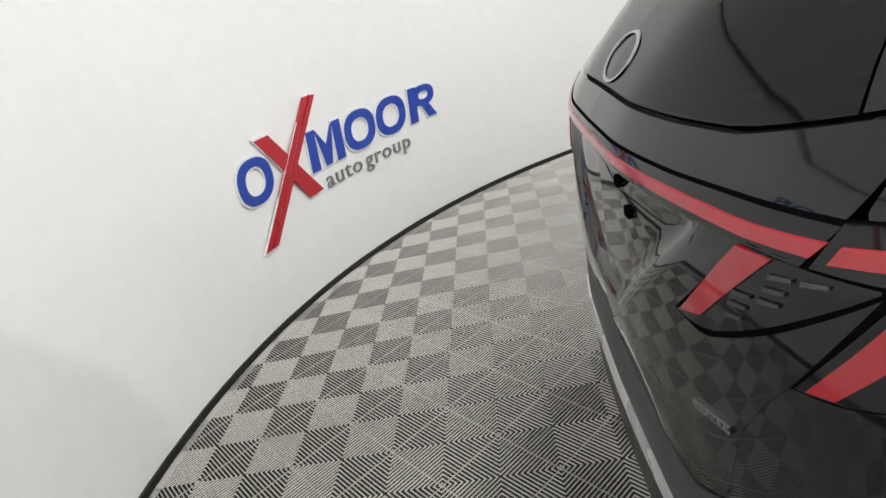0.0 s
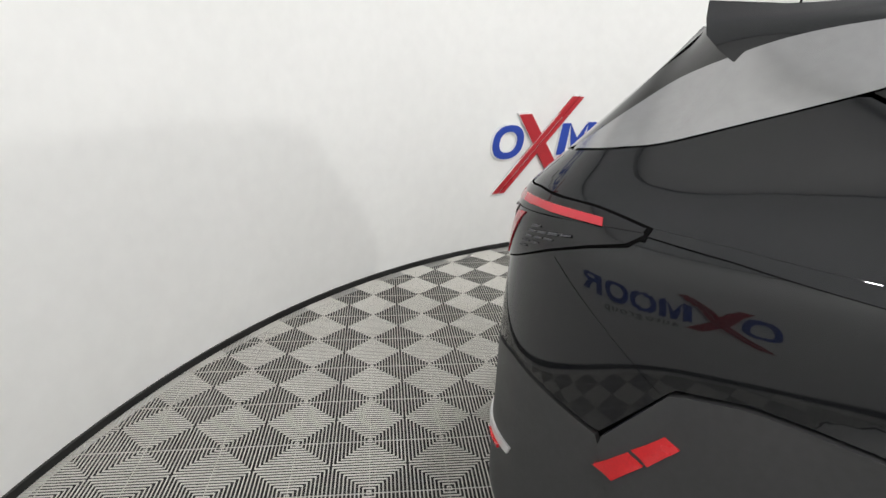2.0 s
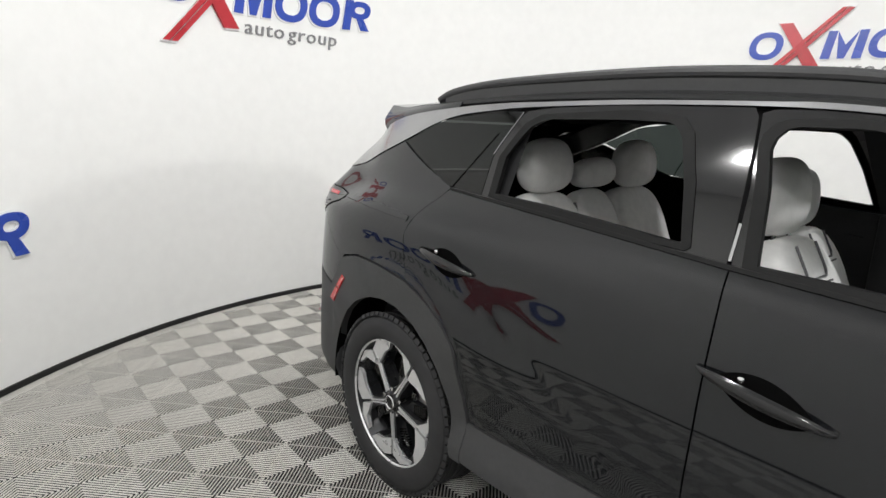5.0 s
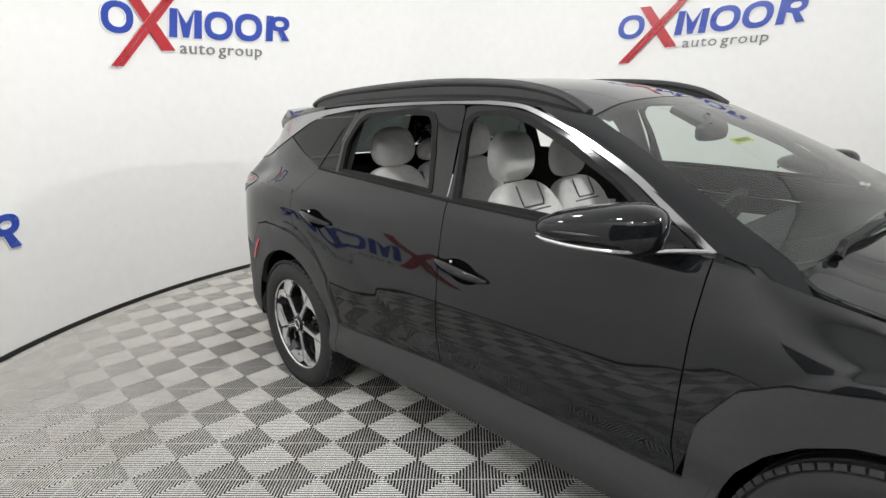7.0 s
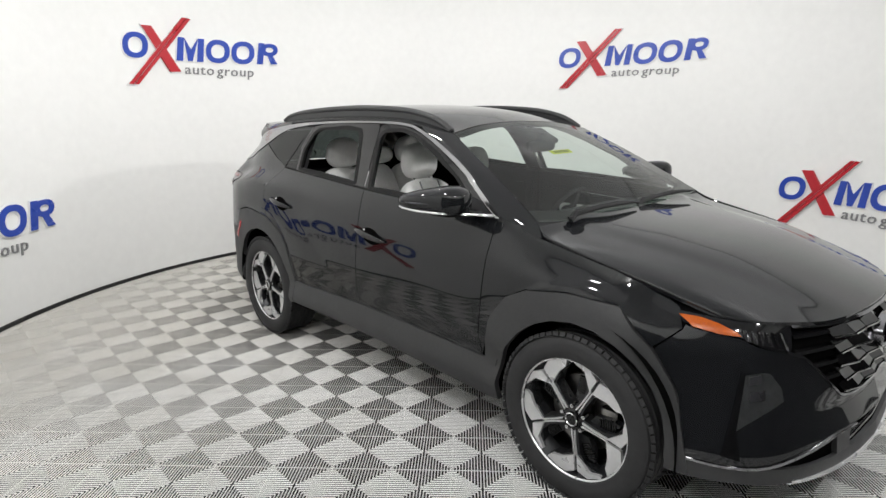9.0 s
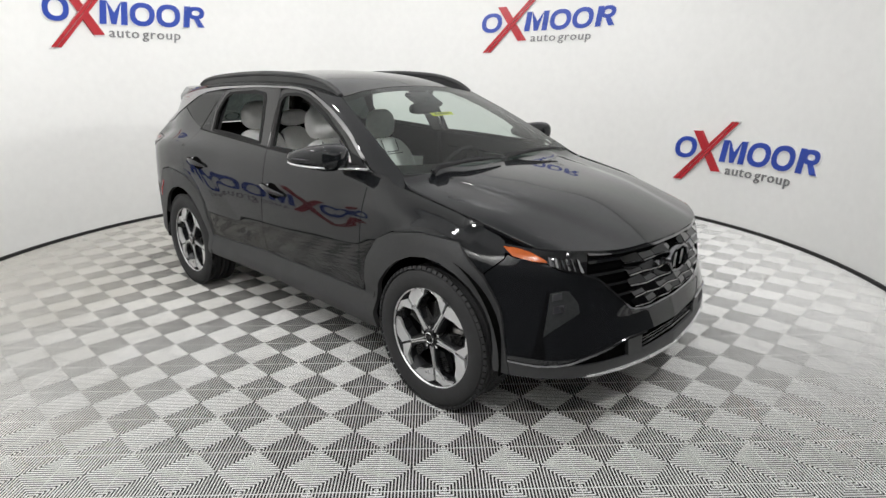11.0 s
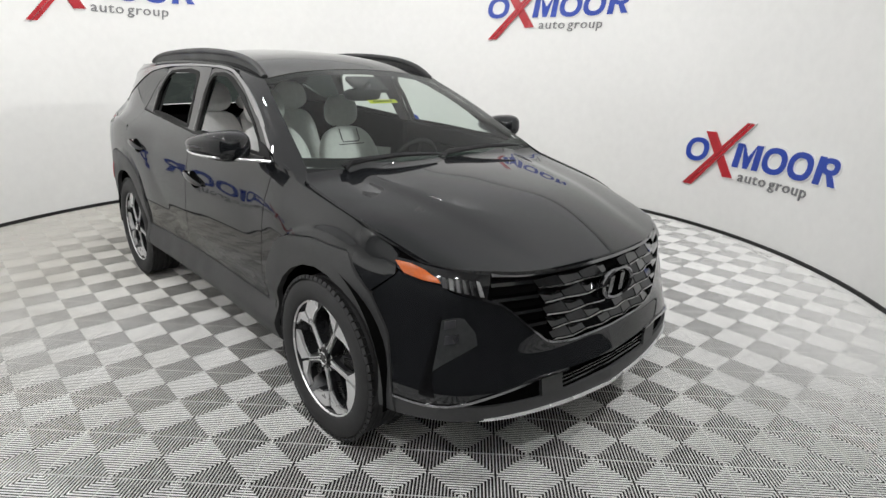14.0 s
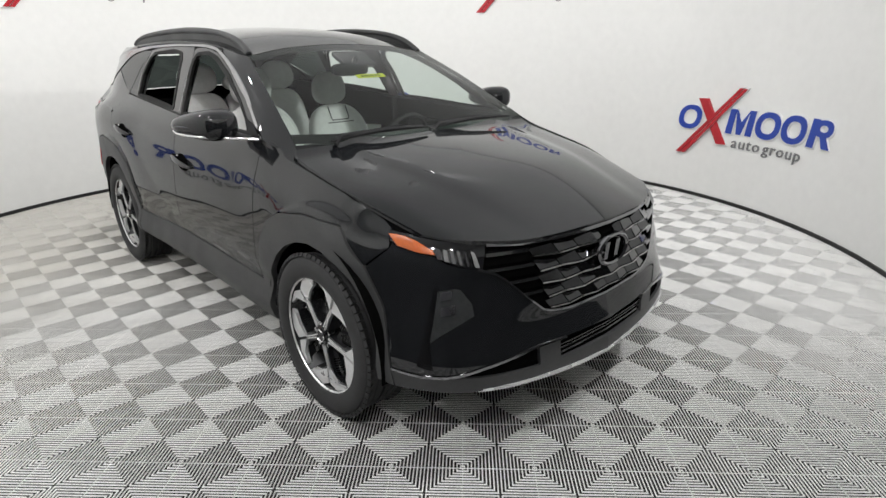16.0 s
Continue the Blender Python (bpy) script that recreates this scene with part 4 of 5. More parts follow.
def sheet(name, bottom, top, left, right, mat, label="", nu=18, nv=24, bulge=(0, 0, 0), depth=.012, parent=car, fold="blrt", smooth=True, form=None):
    """A patch in space between four curves, with a bulge in its middle, folded down by depth at its edges."""
    G = coons(bottom, top, left, right, nu, nv, smooth)
    u, v = np.linspace(0, 1, nu + 1)[:, None, None], np.linspace(0, 1, nv + 1)[None, :, None]
    G = G + 16 * u * (1 - u) * v * (1 - v) * np.array(bulge)
    if form:
        G = G + form(u, v) * np.array((0, 0, 1))
    bm = bmesh.new()
    V = grid(bm, G)
    if depth:
        rim(bm, V, G - np.array((0, 0, depth)), fold)
    return part(name, bm, mat, parent, label)


def mirrored(right_side):
    """A curve across the car from its right half, which ends at the middle."""
    return right_side + [(x, -y, z) for x, y, z in right_side[-2::-1]]


ROOF_SIDE = [(.36, -.612, 1.52), (.15, -.645, 1.563), (-.1, -.652, 1.59), (-.55, -.652, 1.603), (-1.0, -.648, 1.597), (-1.4, -.635, 1.578), (-1.72, -.605, 1.555)]
FRONT_R = mirrored([ROOF_SIDE[0], (.325, -.35, 1.56), (.31, 0, 1.575)])
BACK_R = mirrored([ROOF_SIDE[-1], (-1.76, -.3, 1.60), (-1.77, 0, 1.605)])
sheet("roof", [(x, y, z) for x, y, z in ROOF_SIDE], [(x, -y, z) for x, y, z in ROOF_SIDE], FRONT_R, BACK_R, PAINT, nu=30, nv=22, bulge=(0, 0, .035))
spoiler = bmesh.new()
top0 = along(BACK_R, 20, True) + np.array((-.004, 0, .001))
top1 = along(mirrored([(-1.885, -.565, 1.568), (-1.945, -.3, 1.588), (-1.965, 0, 1.592)]), 20, True)
low1, low0 = top1 + np.array((.012, 0, -.022)), along(mirrored([(-1.86, -.56, 1.50), (-1.9, -.3, 1.51), (-1.91, 0, 1.512)]), 20, True)
V = grid(spoiler, [top0, top1, low1, low0, top0 + np.array((.0, 0, -.05))])
for k in (0, -1):
    spoiler.faces.new([row[k] for row in V])
for side in (1, -1):
    lo = [flip(skin(*q, .001), side) for q in ((-1.32, 1.553), (-1.55, 1.532), (-1.68, 1.508), (-1.82, 1.452))]
    hi = [flip(q, side) for q in ((-1.32, -.638, 1.583), (-1.55, -.62, 1.569), (-1.72, -.604, 1.557), (-1.885, -.565, 1.566))]
    sheet("spoiler_cheek", lo, hi, [lo[0], hi[0]], [lo[-1], flip((-1.86, -.63, 1.50), side), hi[-1]], PAINT, "black cheek between pillar and spoiler", nu=12, nv=4, depth=0)
part("spoiler", spoiler, PAINT, car, "black roof spoiler over the tailgate window")
HOOD_SIDE = [(1.088, -.785, 1.134), (1.15, -.814, 1.098), (1.35, -.813, 1.051), (1.55, -.800, 1.005), (1.75, -.757, .942), (1.86, -.728, .906)]
COWL = mirrored([HOOD_SIDE[0], (1.105, -.6, 1.140), (1.095, -.3, 1.152), (1.09, 0, 1.156)])
NOSE = mirrored([HOOD_SIDE[-1], (1.975, -.672, .9), (2.05, -.577, .892), (2.125, -.44, .884), (2.172, -.264, .887), (2.193, 0, .889)])


def hood_form(u, v):
    """A raised middle field, narrower towards the nose, with a soft crease at each side."""
    d = (np.abs(v - .5) - (.34 - .13 * u)) / .035
    return .011 * (1 - u ** 4) / (1 + np.exp(np.clip(d * 3, -30, 30)))


sheet("hood", HOOD_SIDE, [(x, -y, z) for x, y, z in HOOD_SIDE], COWL, NOSE, PAINT, nu=40, nv=64, bulge=(0, 0, .03), depth=.014, form=hood_form)
WS_LOW = mirrored([(1.075, -.775, 1.150), (1.12, -.55, 1.135), (1.16, -.3, 1.128), (1.175, 0, 1.125)])
WS_SIDE = [(1.075, -.775, 1.150), (.85, -.725, 1.275), (.62, -.672, 1.395), (.37, -.607, 1.517)]
screen = sheet("windscreen", WS_LOW, FRONT_R, WS_SIDE, [(x, -y, z) for x, y, z in WS_SIDE], WSGLASS, "clear windscreen", nu=20, nv=14, bulge=(.035, 0, .02), depth=0)
screen.visible_shadow = False
for side in (1, -1):
    lo = [flip(p, side) for p in WS_SIDE]
    hi = [flip(p, side) for p in [(.905, -.845, 1.168), (.75, -.80, 1.265), (.55, -.742, 1.38), (.38, -.70, 1.462), (.2, -.668, 1.535), (.15, -.648, 1.56)]]
    sheet("windscreen_pillar", lo, hi, [lo[0], flip((1.0, -.83, 1.14), side), hi[0]], [lo[-1], flip((.30, -.63, 1.53), side), hi[-1]], PAINT, "", nu=20, nv=4, depth=.0, bulge=(0, -.012 * side, .004))
    inn = [(x - .02, y * .97, z - .02) for x, y, z in lo]
    sheet("pillar_lining", inn, [(x, y * .96, z - .01) for x, y, z in hi], [inn[0], (hi[0][0], hi[0][1] * .96, hi[0][2] - .01)], [inn[-1], (hi[-1][0], hi[-1][1] * .96, hi[-1][2] - .01)], INNER, "", nu=12, nv=2, depth=0)
for side in (1, -1):
    low = [flip(skin(s, belt(s)[0] - .001, 0), side) for s in (.898, .98, 1.06, 1.135)]
    top = [flip(q, side) for q in ((.905, -.846, 1.166), (1.0, -.812, 1.158), (1.076, -.776, 1.149))]
    sheet("fender_top", low, top, [low[0], top[0]], [low[-1], flip((1.112, -.803, 1.116), side), top[-1]], PAINT, nu=14, nv=6, depth=0, bulge=(0, 0, .003))
# dark band round the windscreen and the cowl under the wipers
sheet("cowl", [(x + .03, y, z - .03) for x, y, z in COWL], [(x - .01, y, z - .004) for x, y, z in WS_LOW], [(COWL[0][0] + .03, COWL[0][1], COWL[0][2] - .03), (WS_LOW[0][0] - .01, *WS_LOW[0][1:])],
      [(COWL[0][0] + .03, -COWL[0][1], COWL[0][2] - .03), (WS_LOW[0][0] - .01, -WS_LOW[0][1], WS_LOW[0][2])], INNER, "black plastic cowl", nu=24, nv=3, depth=0)
sheet("screen_band", FRONT_R, [(x + .05, y * .96, z - .024) for x, y, z in FRONT_R], [FRONT_R[0], (FRONT_R[0][0] + .05, FRONT_R[0][1] * .96, FRONT_R[0][2] - .024)],
      [FRONT_R[-1], (FRONT_R[-1][0] + .05, FRONT_R[-1][1] * .96, FRONT_R[-1][2] - .024)], SEAL, "black band along the screen top", nu=20, nv=2, depth=0)
sheet("screen_band", [(x - .012, y, z + .006) for x, y, z in WS_LOW], [(x - .075, y * .985, z + .040) for x, y, z in WS_LOW], [(WS_LOW[0][0] - .012, WS_LOW[0][1], WS_LOW[0][2] + .006), (WS_LOW[0][0] - .075, WS_LOW[0][1] * .985, WS_LOW[0][2] + .040)],
      [(WS_LOW[-1][0] - .012, WS_LOW[-1][1], WS_LOW[-1][2] + .006), (WS_LOW[-1][0] - .075, WS_LOW[-1][1] * .985, WS_LOW[-1][2] + .040)], SEAL, "black band along the screen foot", nu=20, nv=2, depth=0)
for y0, y1, lift in ((-.62, -.05, .0), (-.02, .58, .0)):
    bm = bmesh.new()
    a, b = Vector((1.125, y0, 1.146)), Vector((1.15, y1, 1.158))
    tube(bm, [a.lerp(b, t) + Vector((0, 0, .012 + .018 * math.sin(math.pi * t))) for t in np.linspace(0, 1, 10)], [.006, .009, .011, .012, .012, .012, .011, .009, .007, .004], 8)
    tube(bm, [a + Vector((.0, .02, -.005)), a.lerp(b, .1) + Vector((0, 0, .03)), a.lerp(b, .5) + Vector((.0, 0, .035))], [.014, .011, .006], 8)
    part("wiper", bm, INNER, car, "black wiper arm at the screen foot")
# side glass, frames and bright trim
FO = [(-.155, 1.202), (-.17, 1.38), (-.205, 1.563), (-.08, 1.562), (.03, 1.553), (.15, 1.527), (.36, 1.447), (.6, 1.333), (.78, 1.215), (.87, 1.158), (.6, 1.163), (.3, 1.177), (.05, 1.189)]
FI = [(-.112, 1.210), (-.14, 1.38), (-.172, 1.49), (-.14, 1.53), (.02, 1.532), (.14, 1.503), (.34, 1.424), (.55, 1.318), (.68, 1.232), (.735, 1.178), (.55, 1.182), (.3, 1.192), (.06, 1.204)]
ring("window_frame", FO, FI, GLOSS, car, "gloss black window frame", out=.001, depth=.03)
RO = [(-1.022, 1.257), (-1.032, 1.40), (-.968, 1.546), (-.84, 1.562), (-.55, 1.571), (-.215, 1.567), (-.2, 1.50), (-.182, 1.38), (-.163, 1.204), (-.4, 1.219), (-.75, 1.241)]
RI = [(-.97, 1.269), (-.982, 1.395), (-.925, 1.50), (-.87, 1.53), (-.55, 1.54), (-.41, 1.532), (-.37, 1.495), (-.32, 1.38), (-.275, 1.226), (-.45, 1.237), (-.75, 1.256)]
ring("window_frame", RO, RI, GLOSS, car, "gloss black window frame", out=.001, depth=.03)


def shrink(loop, by):
    c = np.mean(loop, 0)
    return [tuple(np.array(p) + (np.array(p) - c) / np.linalg.norm(np.array(p) - c) * by) for p in loop]


for loop in (FI, RI):
    ring("window_seal", shrink(loop, .02), shrink(loop, -.012), SEAL, car, "black rubber window seal", out=.004, depth=.018)
panel("quarter_glass", [(-1.59, 1.420), (-1.4, 1.340), (-1.23, 1.276), (-1.12, 1.264), (-1.025, 1.257)], [(-1.57, 1.428), (-1.35, 1.516), (-1.1, 1.547), (-.972, 1.547)], [(-1.59, 1.420), (-1.57, 1.428)], [(-1.025, 1.257), (-1.036, 1.40), (-.972, 1.547)], TINT, car,
      "dark privacy quarter window", depth=.006, gap=.001)[0].visible_shadow = False
panel("door_seam", [(-1.19, 1.27), (-1.05, 1.47)], [(-1.184, 1.27), (-1.044, 1.47)], [(-1.19, 1.27), (-1.184, 1.27)], [(-1.05, 1.47), (-1.044, 1.47)], VOID, car, out=.0015, depth=0, gap=0)
panel("door_seam", [(-1.036, 1.40), (-.974, 1.545)], [(-1.03, 1.40), (-.968, 1.545)], [(-1.036, 1.40), (-1.03, 1.40)], [(-.974, 1.545), (-.968, 1.545)], DCHROME, car, out=.003, depth=.004, gap=0)
panel("roof_trim", [(-2.236, 1.266), (-2.05, 1.287), (-1.891, 1.317), (-1.6, 1.418), (-1.35, 1.517), (-1.1, 1.551), (-.9, 1.564), (-.55, 1.573), (-.2, 1.571), (.03, 1.557), (.15, 1.531), (.36, 1.451), (.6, 1.337), (.78, 1.219), (.885, 1.157)],
      [(-2.24, 1.275), (-2.05, 1.395), (-1.85, 1.463), (-1.66, 1.518), (-1.35, 1.556), (-1.1, 1.574), (-.9, 1.580), (-.55, 1.587), (-.2, 1.585), (.03, 1.571), (.155, 1.545), (.378, 1.463), (.62, 1.35), (.80, 1.229), (.905, 1.166)],
      [(-2.236, 1.266), (-2.24, 1.275)], [(.885, 1.157), (.905, 1.166)], SATIN, car, "satin silver trim along roof and pillar", out=.005, depth=.01, gap=0, step=.012, smooth=True)
panel("belt_trim", [(-1.19, 1.262), (-1.03, 1.252), (-.6, 1.225), (-.158, 1.197), (.4, 1.171), (.86, 1.149)], [(-1.19, 1.268), (-1.03, 1.260), (-.6, 1.236), (-.158, 1.207), (.4, 1.181), (.86, 1.158)], [(-1.19, 1.262), (-1.19, 1.268)], [(.86, 1.149), (.86, 1.158)],
      SEAL, car, "black belt moulding", out=.006, depth=.02, gap=0)
panel("pillar_strip", [(-.165, 1.215), (-.158, 1.215)], [(-.168, 1.30), (-.161, 1.30)], [(-.165, 1.215), (-.168, 1.30)], [(-.158, 1.215), (-.161, 1.30)], SATIN, car, out=.003, depth=.004, gap=0)
# roof rails
for side in (1, -1):
    bm = bmesh.new()
    pts = along([(-1.5, -.595, 1.588), (-1.4, -.592, 1.622), (-1.12, -.588, 1.65), (-.53, -.585, 1.664), (-.07, -.585, 1.644), (.17, -.585, 1.603), (.29, -.587, 1.553), (.33, -.59, 1.528)], 40, True)
    tube(bm, [flip(p, side) for p in pts], [.02 + .004 * math.sin(math.pi * k / 40) for k in range(41)], 12, .8)
    fin = [[(x, y + d, z) for d, z in ((-.014, 1.535), (-.014, pz), (.014, pz), (.014, 1.535))] for x, y, pz in pts[1:-1]]
    grid(bm, [[flip((x, y, min(z, 1.7)), side if side > 0 else 1) for x, y, z in row] for row in fin])
    for v in bm.verts:
        if side < 0 and v.co.y < 0:
            v.co.y *= -1
    part("roof_rail", bm, CLAD, car, "black roof rail")
# handles: a lens-shaped black patch on the skin as the hollow's shade, with a slim pull bar across it
for s0, s1, za, zb in ((-1.19, -.925, 1.052, 1.018), (-.165, .125, .970, .938)):
    n = 24
    for side in (1, -1):
        bm = bmesh.new()
        rows = []
        for k in range(n + 1):
            t = k / n
            s, zc = s0 + .04 + (s1 - s0 - .075) * t, za + (zb - za) * t - .006
            h = .043 * math.sin(math.pi * t) ** .75 + .0005
            rows.append([flip(skin(s, zc + h * d, .0012 + .003 * (1 - abs(d))), side) for d in (-1, -.8, -.4, 0, .4, .8, 1)])
        grid(bm, rows)
        shade_patch = part("handle_shade_patch", bm, VOID, car, "black patch painted as the shade of the handle hollow")
        bm = bmesh.new()
        rows = []
        for k in range(n + 1):
            t = k / n
            s, zc = s0 + (s1 - s0) * t, za + .004 + (zb - za - .008) * t
            h = .0165 * math.sin(math.pi * (.06 + .88 * t)) ** .6
            o = .004 + .026 * math.sin(math.pi * t) ** .55
            rows.append([flip(skin(s, zc + h * math.cos(a), o + .008 * math.sin(a)), side) for a in (2 * math.pi * i / 14 for i in range(14))])
        V = grid(bm, rows, True)
        bm.faces.new(V[0]), bm.faces.new(V[-1][::-1])
        part("door_handle", bm, GLOSS, car, "gloss black pull handle")
        bm = bmesh.new()
        sb, zq = s0 + .45 * (s1 - s0), za + .45 * (zb - za) + .024
        blob(bm, flip(skin(sb - .03, zq, .012), side), (.018, .012, .014), 2.4, 12, 8)
        part("key_cover", bm, CHROME, shade_patch)
# mirrors
for side in (1, -1):
    bm = bmesh.new()

    def taper(u):
        return Vector((u.x, u.y, u.z * (.74 + .26 * u.x) + .10 * u.x * (1 if u.z > 0 else .2) - .05))
    blob(bm, (0, 0, 0), (.37, .2, .17), 2.7, 28, 16, taper)
    tuck = .05 if side < 0 else 0
    m = pose(.645, (tuck - 1.0) * side, 1.232, 0, 0, 14 * side)
    bmesh.ops.transform(bm, matrix=m, verts=bm.verts)
    body = part("wing_mirror", bm, PAINT, car, "black wing mirror with silver underline")
    bm = bmesh.new()
    pts = along([(.47, -1.008, 1.196), (.49, -1.085, 1.196), (.62, -1.108, 1.192), (.74, -1.075, 1.188), (.80, -.98, 1.178), (.84, -.90, 1.17), (.885, -.852, 1.166)], 30, True)
    tube(bm, [flip((x, min(y + tuck, -.852), z), side) for x, y, z in pts], .0065, 8)
    part("mirror_trim", bm, CHROME, body, "bright trim under the mirror")
    bm = bmesh.new()
    tube(bm, [flip(p, side) for p in along([(.70, -.97, 1.185), (.76, -.9, 1.172), (.80, -.845, 1.168)], 8, True)], [.05, .045, .04, .036, .034, .032, .03, .03, .03], 12, .35)
    part("mirror_foot", bm, INNER, body)
    bm = bmesh.new()
    pts = along([(.515, -1.106, 1.222), (.60, -1.118, 1.225), (.70, -1.09, 1.225)], 10, True)
    tube(bm, [flip((x, y + .006 + tuck, z), side) for x, y, z in pts], .004, 6)
    part("mirror_lamp", bm, LAMPINK, body)
    bm = bmesh.new()
    q = [(.725, 1.18), (.86, 1.16), (.78, 1.215), (.69, 1.238)]
    V = grid(bm, [[flip(skin(*q[0], .006), side), flip(skin(*q[3], .006), side)], [flip(skin(*q[1], .006), side), flip(skin(*q[2], .006), side)]])
    part("mirror_sail", bm, INNER, car, "black triangle at the mirror")
# rounded edges of the hood and the crease along the fender
for side in (1, -1):
    bm = bmesh.new()
    tube(bm, [flip((x, y + .004, z + .0005), side) for x, y, z in along(HOOD_SIDE, 24, True)], .006, 8)
    part("hood_edge", bm, PAINT, car)
# ---- wheels ----
wheels = []


def wheel_parts(x, y, side):
    hub = new("wheel", None)
    hub.parent = car
    hub.location = (x, y * side, .37)
    tagged(hub, "five spoke machined alloy wheel with black tyre")
    bm = bmesh.new()
    lathe(bm, [(.26, .085), (.26, -.095), (.268, -.108), (.28, -.115), (.31, -.119), (.335, -.116), (.352, -.107), (.364, -.088), (.3655, -.062), (.357, -.059), (.357, -.053), (.3665, -.05), (.3675, -.022), (.358, -.02), (.358, -.012), (.3685, -.01),
               (.3685, .01), (.358, .012), (.358, .02), (.3675, .022), (.3665, .05), (.357, .053), (.357, .059), (.3655, .062), (.364, .088), (.352, .107), (.31, .119), (.26, .11)], 96)
    tyre = part("tyre", bm, RUBBER, hub, "black tyre with blocked tread", 28)
    bm = bmesh.new()
    n = 66
    for k in range(n):
        a = 2 * math.pi * k / n
        for s, t in ((-1, 0), (1, .5)):
            m = Matrix.Rotation(-(a + t * 2 * math.pi / n), 4, "Y") @ Matrix.Translation((.3585, .083 * s, 0)) @ Matrix.Rotation(radians(-26 * s), 4, "Z")
            block(bm, (-.008, -.026, -.0135), (.0085, .026, .0135), 0, m)
    tagged(part("tread", bm, RUBBER, tyre, "", 28), kind="stuff")
    bm = bmesh.new()
    lathe(bm, [(.2, .09), (.25, .085), (.246, .0), (.225, -.02), (.235, -.06), (.253, -.078), (.262, -.098), (.268, -.1), (.269, -.094)], 72)
    part("rim", bm, RIMDARK, hub, "dark grey rim barrel")
    bm = bmesh.new()
    lathe(bm, [(.257, -.0955), (.261, -.1015), (.267, -.101)], 72)
    part("rim_lip", bm, ALLOY, hub, "machined rim edge")
    bm = bmesh.new()
    lathe(bm, [(.05, .03), (.165, .03), (.165, .005), (.05, .005)], 48)
    part("brake_disc", bm, STEEL, hub)
    bm = bmesh.new()
    block(bm, (.09, -.03, -.07), (.175, .05, .07), .015)
    part("brake_caliper", bm, STEEL, hub, "grey brake caliper")
    for k in range(5):
        turn = Matrix.Rotation(radians(72 * k + 29), 4, "Y")

        def polar(pts):
            return [(r * math.sin(radians(a)), r * math.cos(radians(a))) for r, a in pts]

        def plate(name, pts, face, back, mat, parent, label="", slope=0.0):
            bm = bmesh.new()
            slab(bm, polar(pts), face, back)
            for v in bm.verts:
                r = math.hypot(v.co.x, v.co.z)
                if v.co.y < (face + back) / 2:
                    v.co.y += .016 * (r / .26 - .4) + slope * (r - .16)
            bmesh.ops.triangulate(bm, faces=[f for f in bm.faces if len(f.verts) > 4])
            bmesh.ops.transform(bm, matrix=turn, verts=bm.verts)
            return part(name, bm, mat, parent, label, 15)
        spoke = plate("spoke", [(.045, -33), (.08, -14), (.15, -8), (.2, -12), (.236, -24), (.252, -33), (.2585, -33), (.259, -16), (.259, 0), (.259, 18), (.2585, 36), (.252, 37), (.226, 33), (.2, 22), (.16, 7), (.08, 12), (.045, 33)], -.080, -.02, RIMDARK, hub, "dark spoke with machined edges")
        plate("machined_face", [(.166, 2.5), (.203, 21), (.226, 32), (.2565, 35), (.2585, 22), (.2575, 12), (.234, 1.5)], -.089, -.07, ALLOY, spoke, "machined aluminium face", -.10)
        plate("machined_face", [(.166, -2.5), (.232, -1.8), (.244, -8), (.2575, -13), (.2585, -29), (.249, -29), (.233, -17)], -.089, -.07, ALLOY, spoke, "machined aluminium face", -.10)
        for f in (1, -1):
            plate("machined_face", [(r, a * f) for r, a in ((.048, 13), (.052, 5), (.10, 1.4), (.168, .8), (.168, 2.6), (.10, 4.4))], -.087, -.07, ALLOY, spoke, "machined aluminium face")
        plate("spoke_web", [(.07, -16), (.165, -7), (.205, -20), (.16, -27), (.10, -33)], -.056, -.02, RIMDARK, spoke)
        for r in range(7):
            plate("spoke_rib", [(.118 + r * .011, -11 + r * .3), (.118 + r * .011, -28 + r * .2), (.123 + r * .011, -28 + r * .2), (.123 + r * .011, -11 + r * .3)], -.064, -.045, GLOSS, spoke)
        bm = bmesh.new()
        bmesh.ops.create_cone(bm, cap_ends=True, segments=12, radius1=.0105, radius2=.0085, depth=.03, matrix=Matrix.Rotation(radians(72 * k + 65), 4, "Y") @ Matrix.Translation((0, -.072, .056)) @ Matrix.Rotation(radians(90), 4, "X"))
        part("wheel_nut", bm, CHROME, hub)
    bm = bmesh.new()
    lathe(bm, [(.0, -.098), (.022, -.098), (.024, -.095), (.026, -.099), (.032, -.098), (.035, -.09), (.048, -.082), (.05, -.02)], 36)
    part("hub_cap", bm, GLOSS, hub, "round black hub cap")
    bm = bmesh.new()
    lathe(bm, [(.0235, -.097), (.0265, -.101), (.030, -.0985)], 36)
    part("cap_ring", bm, CHROME, hub)
    return hub


first = wheel_parts(1.3775, -.810, 1)
for x, side, spin in ((-1.3775, 1, 4), (1.3775, -1, 0), (-1.3775, -1, 40)):
    w = copy_thing(first, Matrix.Translation((x, -.810 * side, .37)) @ (Matrix.Rotation(math.pi, 4, "Z") if side < 0 else Matrix()) @ Matrix.Rotation(radians(spin), 4, "Y"))
    w.parent = car

# ---- cabin ----


